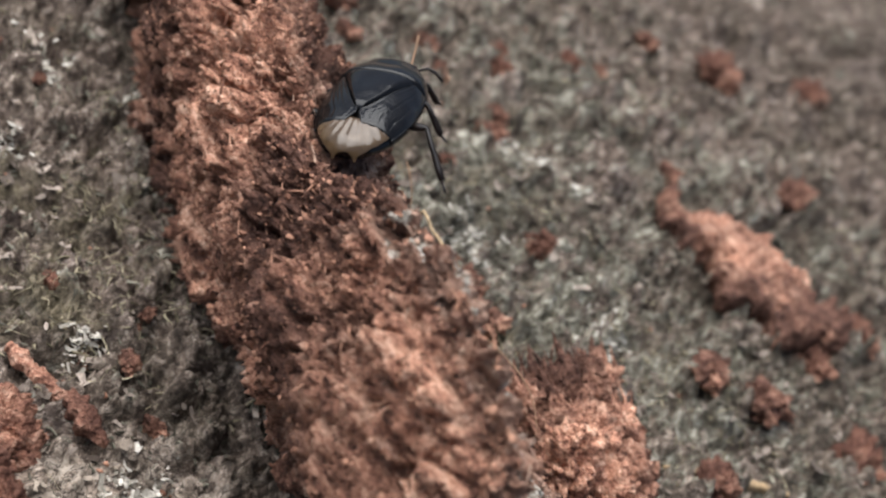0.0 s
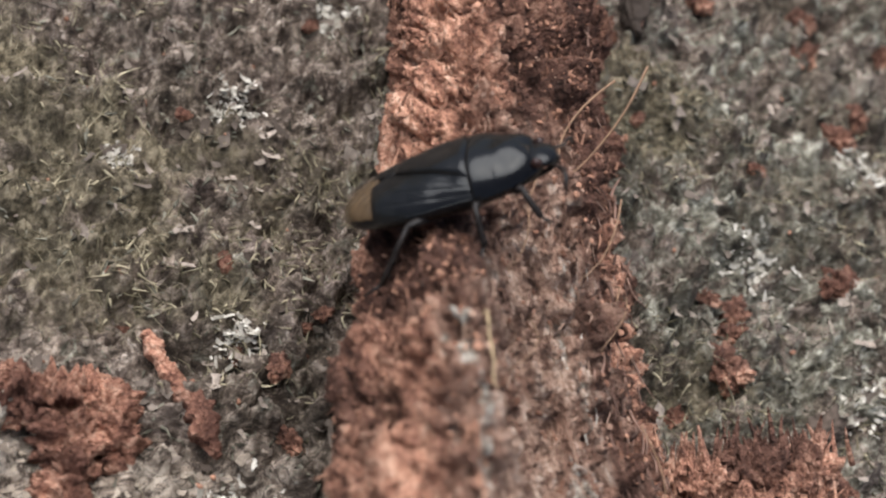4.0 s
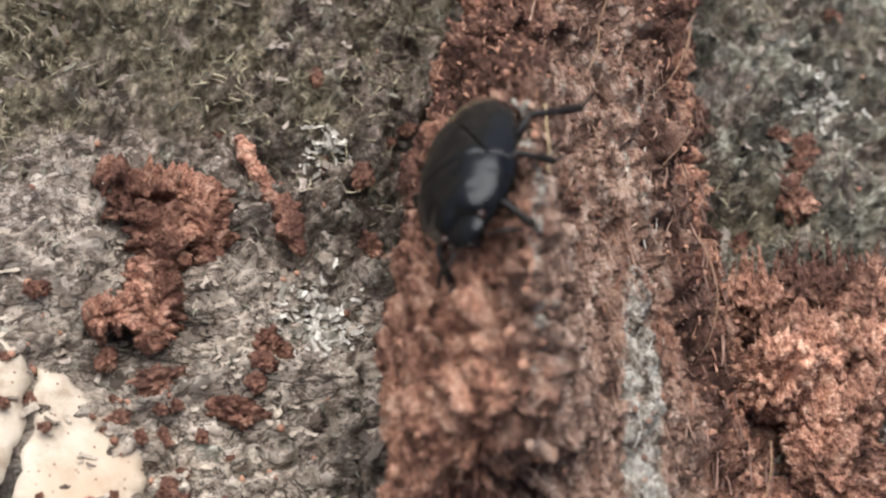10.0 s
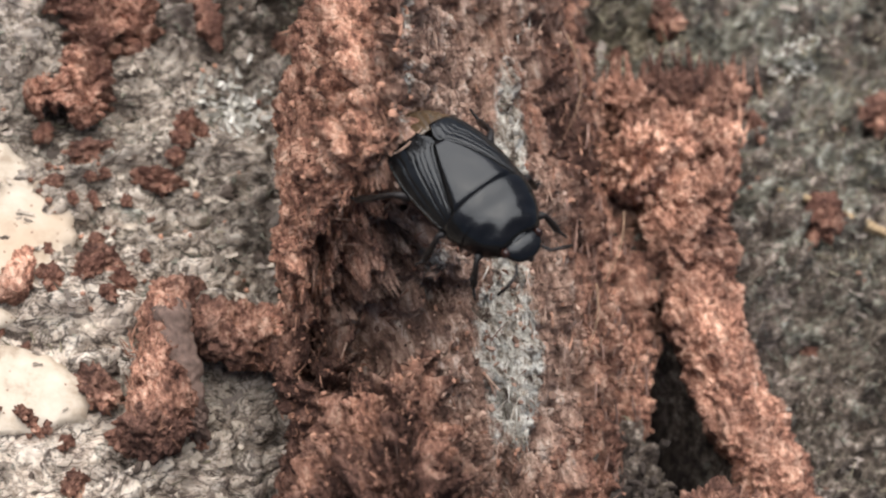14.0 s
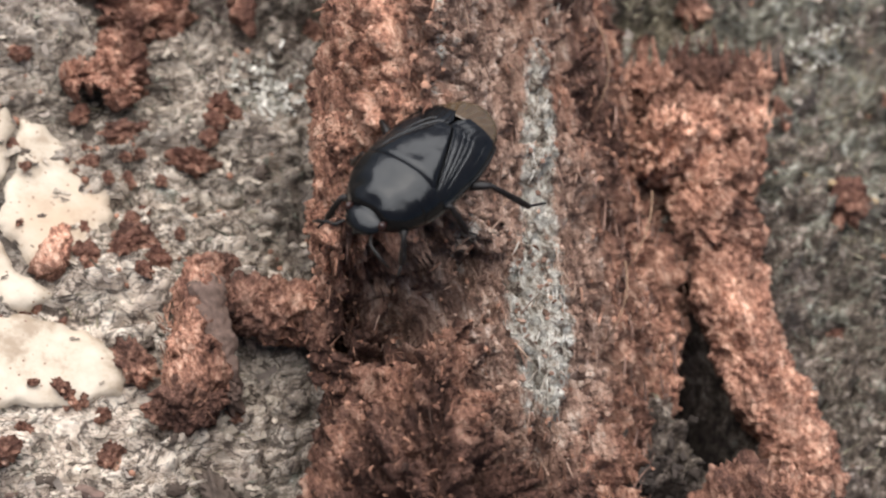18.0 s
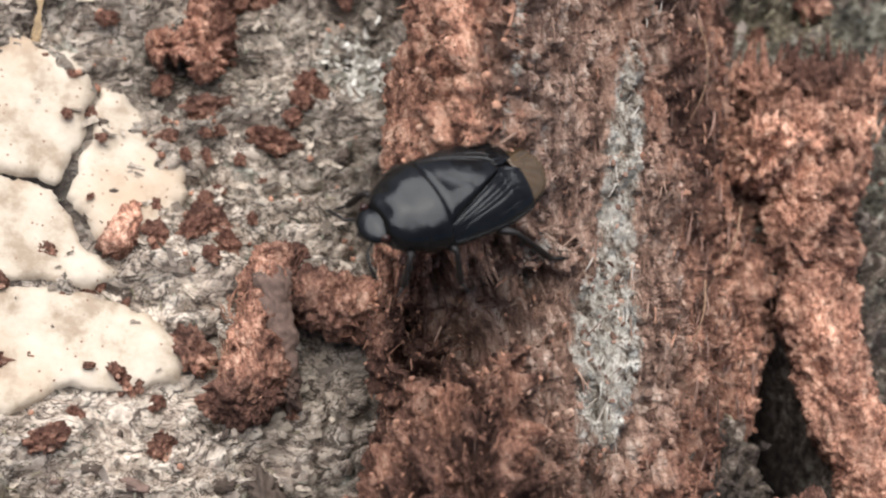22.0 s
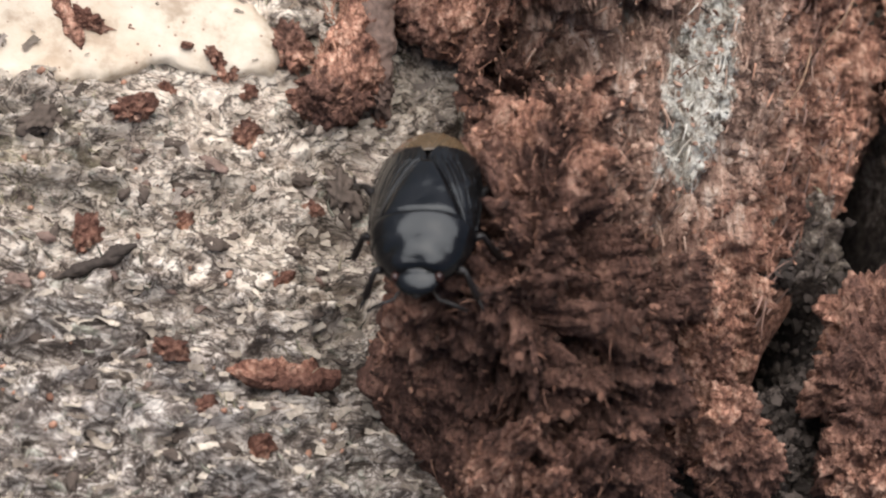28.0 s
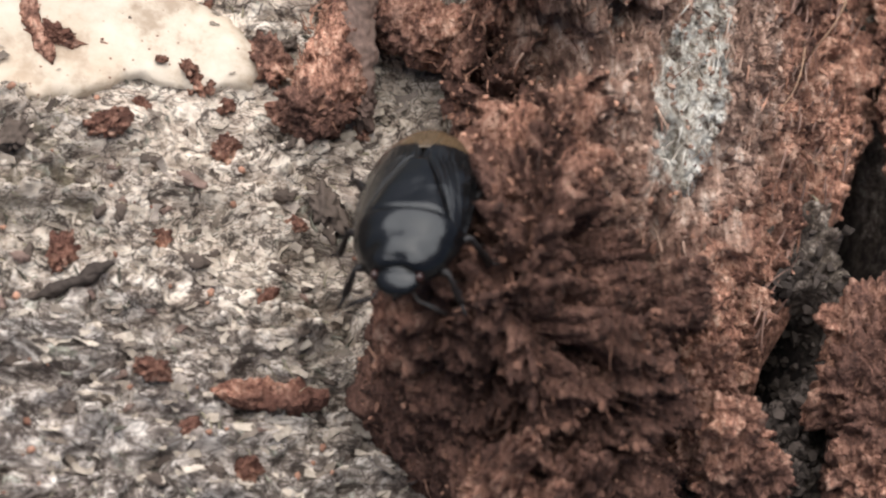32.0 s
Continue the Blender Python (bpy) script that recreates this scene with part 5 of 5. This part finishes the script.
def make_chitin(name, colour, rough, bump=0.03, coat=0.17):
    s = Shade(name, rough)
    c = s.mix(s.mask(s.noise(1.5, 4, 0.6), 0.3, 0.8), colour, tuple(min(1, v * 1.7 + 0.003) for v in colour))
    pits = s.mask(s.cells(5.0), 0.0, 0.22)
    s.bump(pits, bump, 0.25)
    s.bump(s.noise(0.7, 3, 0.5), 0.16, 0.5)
    # Bluish specular tint puts the sky's colour into the shell's reflections.
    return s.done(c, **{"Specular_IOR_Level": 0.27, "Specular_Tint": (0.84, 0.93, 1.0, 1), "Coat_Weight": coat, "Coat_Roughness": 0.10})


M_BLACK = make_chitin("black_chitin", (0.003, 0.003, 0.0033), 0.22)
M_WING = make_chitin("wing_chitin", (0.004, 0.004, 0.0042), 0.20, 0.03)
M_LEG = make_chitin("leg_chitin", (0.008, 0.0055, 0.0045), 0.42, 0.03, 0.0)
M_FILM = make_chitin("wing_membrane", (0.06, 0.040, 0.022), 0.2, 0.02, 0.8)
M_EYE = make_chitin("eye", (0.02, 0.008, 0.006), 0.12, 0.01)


def build_bug():
    bug = base("shield_bug", "glossy black burrowing shield bug with brownish wing tips, walking", "bug")
    # underside
    xs = np.linspace(-4.55, 4.0, 40)
    ang = np.linspace(0, 2 * np.pi, 36, endpoint=False)
    w = body_w(xs) * 0.965
    ring = np.stack([np.repeat(xs[:, None], 36, 1), w[:, None] * np.cos(ang)[None],
                     1.5 + np.where(np.sin(ang)[None] > 0, 0.8 * body_h(xs)[:, None], 0.95 * (w / 2.9)[:, None] ** 0.8) * np.sin(ang)[None]], -1)
    part("abdomen", ring.reshape(-1, 3), grid_faces(40, 36, True) + [list(range(36))[::-1], [39 * 36 + i for i in range(36)]], M_BLACK, bug)
    # plates
    x = np.linspace(1.05, 4.02, 40)
    wid = np.minimum(body_w(x), 3.1) * 0.998
    p, f = shell(x, -wid, wid, 0.2, 0.22, 50)
    p[:, 0] += 0.22 * (np.abs(p[:, 1]) / 3.0) ** 2 * (p[:, 0] < 2.2)
    p[:, 0] -= 0.30 * np.exp(-(p[:, 1] / 0.95) ** 2) * np.clip((p[:, 0] - 3.0), 0, 1)
    ay = np.abs(p[:, 1])
    p[:, 2] -= 0.13 * np.exp(-((p[:, 0] - 2.9) / 0.4) ** 2 - ((ay - 1.25) / 0.55) ** 2) + 0.05 * np.exp(-((p[:, 0] - 2.2) / 0.35) ** 2 - (ay / 1.8) ** 4)
    p[:, 2] -= 0.12 * np.exp(-((p[:, 0] - 3.55) / 0.3) ** 2 - (p[:, 1] / 0.6) ** 2)
    part("pronotum", p, f, M_BLACK, bug)
    x = np.linspace(-2.35, 1.22, 30)
    half = 1.85 * np.clip((x + 2.45) / 3.67, 0, 1) ** 0.78
    part("scutellum", *shell(x, -half, half, 0.2, 0.22, 34), M_BLACK, bug)
    for side in (-1, 1):
        x = np.linspace(-3.4, 1.2, 60)
        inner = 1.85 * np.clip((x + 2.45) / 3.67, 0, 1) ** 0.78 + 0.03
        inner = np.where(x < -2.3, 0.04 + 0.5 * np.maximum(0, -2.7 - x), inner)
        outer = body_w(x) * 1.0
        v, f = shell(x, side * inner, side * outer, 0.07, 0.1, 70, 0.06)
        for fr, deep in ((0.12, 0.03), (0.3, 0.025), (0.42, 0.015), (0.55, 0.03), (0.8, 0.035)):
            yc = np.interp(v[:, 0], x, inner * (1 - fr) + outer * fr)
            v[:, 2] -= deep * np.exp(-((np.abs(v[:, 1]) - yc) / 0.05) ** 2) * np.clip((v[:, 0] + 3.4) / 0.8, 0, 1)
        part("forewing", v, f, M_WING, bug)
        rim = back(x[:-1], side * outer[:-1] * 0.985, 0.02)
        part("wing_edge", *tube(rim, [0.055] * len(rim), 6), M_BLACK, bug, "thin glossy rim of the wing")
    x = np.linspace(-5.02, -3.1, 20)
    wid = body_w(np.maximum(x, -4.95)) * 0.93
    v, f = shell(x, -wid, wid, 0.0, 0.05, 60, 0.02)
    v[:, 2] -= 0.32 * np.clip((-v[:, 0] - 4.3) / 0.72, 0, 1) ** 2
    v[:, 2] += 0.018 * np.sin(np.arctan2(v[:, 1], v[:, 0] + 2.2) * 26)
    part("wing_membrane", v, f, M_FILM, bug, "brownish translucent wing tips")
    # head
    v, f = BALLS[3]
    hd = v * np.array([0.78, 1.0, 0.37])
    hd[:, 2] -= 0.28 * np.clip(hd[:, 0], 0, 1)
    hd = hd + np.array([3.95, 0, 1.72])
    head = part("head", hd, f, M_BLACK, bug)
    for side in (-1, 1):
        part("eye", BALLS[2][0] * np.array([0.26, 0.2, 0.24]) + np.array([3.95, side * 0.96, 1.82]), BALLS[2][1], M_EYE, head)
        pts = [(4.5, side * 0.75, 1.5), (4.85, side * 1.0, 1.35), (5.05, side * 1.4, 1.4), (5.1, side * 1.8, 1.2), (5.0, side * 2.2, 0.8)]
        part("antenna", *tube(pts, [0.07, 0.075, 0.08, 0.1, 0.06], 8), M_LEG, head)
    part("beak", *tube([(4.7, 0, 1.45), (4.2, 0, 0.95), (3.2, 0, 0.7), (2.2, 0, 0.65)], [0.16, 0.14, 0.11, 0.06], 8), M_LEG, head)
    # legs: origin of each at its hip
    legs = []
    for k, (hx, hy, fem, tib, tar) in enumerate([(2.5, 1.0, (0.7, 1.0, 0.3), (0.45, 0.5, -1.25), (0.35, 0.2, -0.25)),
                                                 (1.2, 1.3, (0.0, 1.35, 0.45), (-0.1, 0.65, -1.6), (-0.2, 0.4, -0.2)),
                                                 (-0.5, 1.3, (-1.3, 1.6, 0.5), (-1.8, 0.8, -1.9), (-0.9, 0.2, -0.2))]):
        for side in (-1, 1):
            s3 = np.array([1, side, 1])
            a = np.array(fem) * s3
            b = a + np.array(tib) * s3
            c = b + np.array(tar) * s3
            leg = part("leg", *tube([0 * a, a * 0.3, a * 0.7, a], [0.2, 0.3, 0.27, 0.16], 10, 0.8), M_LEG, bug)
            leg.location = Vector((hx, side * hy, 1.05)) * MM
            tb = tube([a, a * 0.6 + b * 0.4, a * 0.2 + b * 0.8, b], [0.13, 0.15, 0.18, 0.15], 8)
            part("tibia", *tb, M_LEG, leg)
            for j in range(7):
                q = a + (b - a) * (0.2 + 0.11 * j)
                o = np.array([0.16 * math.cos(j * 2.4), side * 0.2 * abs(math.sin(j * 2.4)) + 0.08 * side, 0.15 * math.sin(j * 2.4)])
                part("spine", *tube([q, q + o * 0.6 + (b - a) * 0.04, q + o * 1.4 + (b - a) * 0.1], [0.035, 0.025, 0.008], 5), M_LEG, leg)
            part("tarsus", *tube([b, (b + c) / 2, c, c + np.array([0.12, 0.05 * side, -0.08])], [0.07, 0.075, 0.06, 0.02], 7), M_LEG, leg)
            legs.append((leg, k, side))
    bug.scale = (0.82, 0.82, 0.82)
    return bug, legs


bug, bug_legs = build_bug()


# ---- motion ----


def leg_rows(hip, index, side):
    """Steps while the bug walks, rest while it stands."""
    rows = []
    k = 0
    for i in range(0, 129):
        t = i * 0.25
        moving = t < 2 or 5 < t < 13.6 or 15 < t < 18.6 or 22.8 < t < 26
        swing = (14 if i % 2 else -14) * (1 if (index + (side > 0)) % 2 else -1) if moving else 0
        lift = 7 * side if moving and swing * side > 0 else 0
        rows.append((t, pose(hip[0], hip[1], hip[2], lift, 0, swing)))
    return rows


def motions():
    walk(bug, [
        (0.0, pose(0.00669, 0.01483, 0.01275, -24.0, -1.6, 34.6)),
        (0.5, pose(0.00501, 0.01432, 0.01373, -20.6, -12.8, 29.2)),
        (1.0, pose(0.00452, 0.01337, 0.01427, -20.3, -17.7, 26.7)),
        (1.5, pose(0.00372, 0.01327, 0.01429, -8.6, -39.4, -5.4)),
        (2.0, pose(0.00132, 0.01176, 0.01506, -26.0, -47.0, -16.2)),
        (2.5, pose(0.00174, 0.01233, 0.01421, -26.4, -46.7, -16.7)),
        (3.0, pose(0.00165, 0.01243, 0.01393, -25.9, -45.9, -16.0)),
        (3.5, pose(0.00169, 0.01257, 0.01392, -26.1, -41.2, -10.4)),
        (5.5, pose(0.00180, 0.01031, 0.01572, -10.5, -39.4, -39.6)),
        (6.0, pose(0.00255, 0.01076, 0.01412, -20.2, -18.6, -41.8)),
        (6.5, pose(0.00219, 0.01061, 0.01422, -27.6, -15.2, -55.7)),
        (7.0, pose(0.00266, 0.01021, 0.01395, -37.1, -5.9, -47.2)),
        (7.5, pose(0.00191, 0.01014, 0.01360, -25.8, -9.0, -81.5)),
        (8.0, pose(-0.00032, 0.00844, 0.01601, -11.3, -20.6, -85.9)),
        (8.5, pose(-0.00167, 0.00715, 0.01722, 12.3, -15.6, -94.3)),
        (9.0, pose(-0.00218, 0.00556, 0.01692, 50.7, -9.9, -109.4)),
        (9.5, pose(-0.00329, 0.00382, 0.01699, 53.4, -10.9, -111.2)),
        (10.0, pose(-0.00393, 0.00173, 0.01743, 60.5, -15.5, -111.4)),
        (10.5, pose(-0.00542, -0.00151, 0.01786, 57.4, -11.6, -106.2)),
        (11.0, pose(-0.00661, -0.00513, 0.01583, 54.2, -10.5, -109.1)),
        (11.5, pose(-0.00792, -0.00589, 0.01307, 42.4, 1.5, -118.8)),
        (12.0, pose(-0.00725, -0.00538, 0.01286, 60.3, -2.2, -105.9)),
        (12.5, pose(-0.00638, -0.00626, 0.01399, 18.0, -38.0, -41.7)),
        (13.0, pose(-0.00415, -0.00760, 0.01632, 8.9, -19.0, -14.2)),
        (13.5, pose(-0.00146, -0.00765, 0.01523, 12.7, -13.4, -40.6)),
        (15.5, pose(-0.00437, -0.00805, 0.01556, 15.0, 8.6, -101.0)),
        (16.0, pose(-0.00539, -0.00926, 0.01495, 12.4, 10.1, -114.5)),
        (16.5, pose(-0.00557, -0.00942, 0.01493, 14.0, 6.1, -117.3)),
        (17.0, pose(-0.00525, -0.00895, 0.01492, 15.5, 2.3, -121.9)),
        (17.5, pose(-0.00525, -0.00896, 0.01510, 15.3, 3.1, -125.5)),
        (18.0, pose(-0.00513, -0.00821, 0.01507, 14.3, 5.7, -140.6)),
        (18.5, pose(-0.00561, -0.00769, 0.01418, 13.1, 4.3, -156.1)),
        (19.0, pose(-0.00567, -0.00765, 0.01421, 12.0, 8.1, -159.8)),
        (20.0, pose(-0.00577, -0.00779, 0.01440, 12.0, 8.1, -159.8)),
        (21.0, pose(-0.00579, -0.00778, 0.01440, 12.0, 8.1, -159.8)),
        (22.0, pose(-0.00629, -0.00804, 0.01427, 10.1, 2.4, -157.5)),
        (22.5, pose(-0.00629, -0.00823, 0.01407, 11.5, 1.7, -155.2)),
        (23.0, pose(-0.00662, -0.00870, 0.01407, 17.4, 1.9, -143.5)),
        (23.5, pose(-0.00653, -0.00882, 0.01238, 30.0, 11.3, -121.9)),
        (24.0, pose(-0.00631, -0.00907, 0.01249, 43.1, 14.0, -126.4)),
        (24.5, pose(-0.00663, -0.00933, 0.00990, 33.2, 5.7, -111.2)),
        (25.0, pose(-0.00679, -0.01174, 0.00787, 35.2, 2.9, -114.5)),
        (25.5, pose(-0.00871, -0.01611, 0.00903, 1.2, -14.7, -97.6)),
        (26.0, pose(-0.00841, -0.01652, 0.00938, 21.6, -20.9, -96.2)),
        (26.5, pose(-0.00891, -0.01698, 0.00879, 22.9, -19.0, -98.7)),
        (28.5, pose(-0.00894, -0.01881, 0.00900, 25.0, -12.4, -97.5)),
        (29.0, pose(-0.00901, -0.01862, 0.00911, 26.7, -10.4, -100.7)),
        (30.0, pose(-0.00912, -0.01845, 0.00898, 23.4, -10.8, -98.3)),
        (31.0, pose(-0.00912, -0.01845, 0.00898, 23.4, -10.8, -98.3)),
        (31.5, pose(-0.00907, -0.01829, 0.00893, 24.4, -11.3, -101.0)),
        (32.0, pose(-0.00900, -0.01844, 0.00901, 25.5, -11.7, -104.3)),
    ])
    for leg, index, side in bug_legs:
        walk(leg, leg_rows(tuple(leg.location), index, side))


motions()
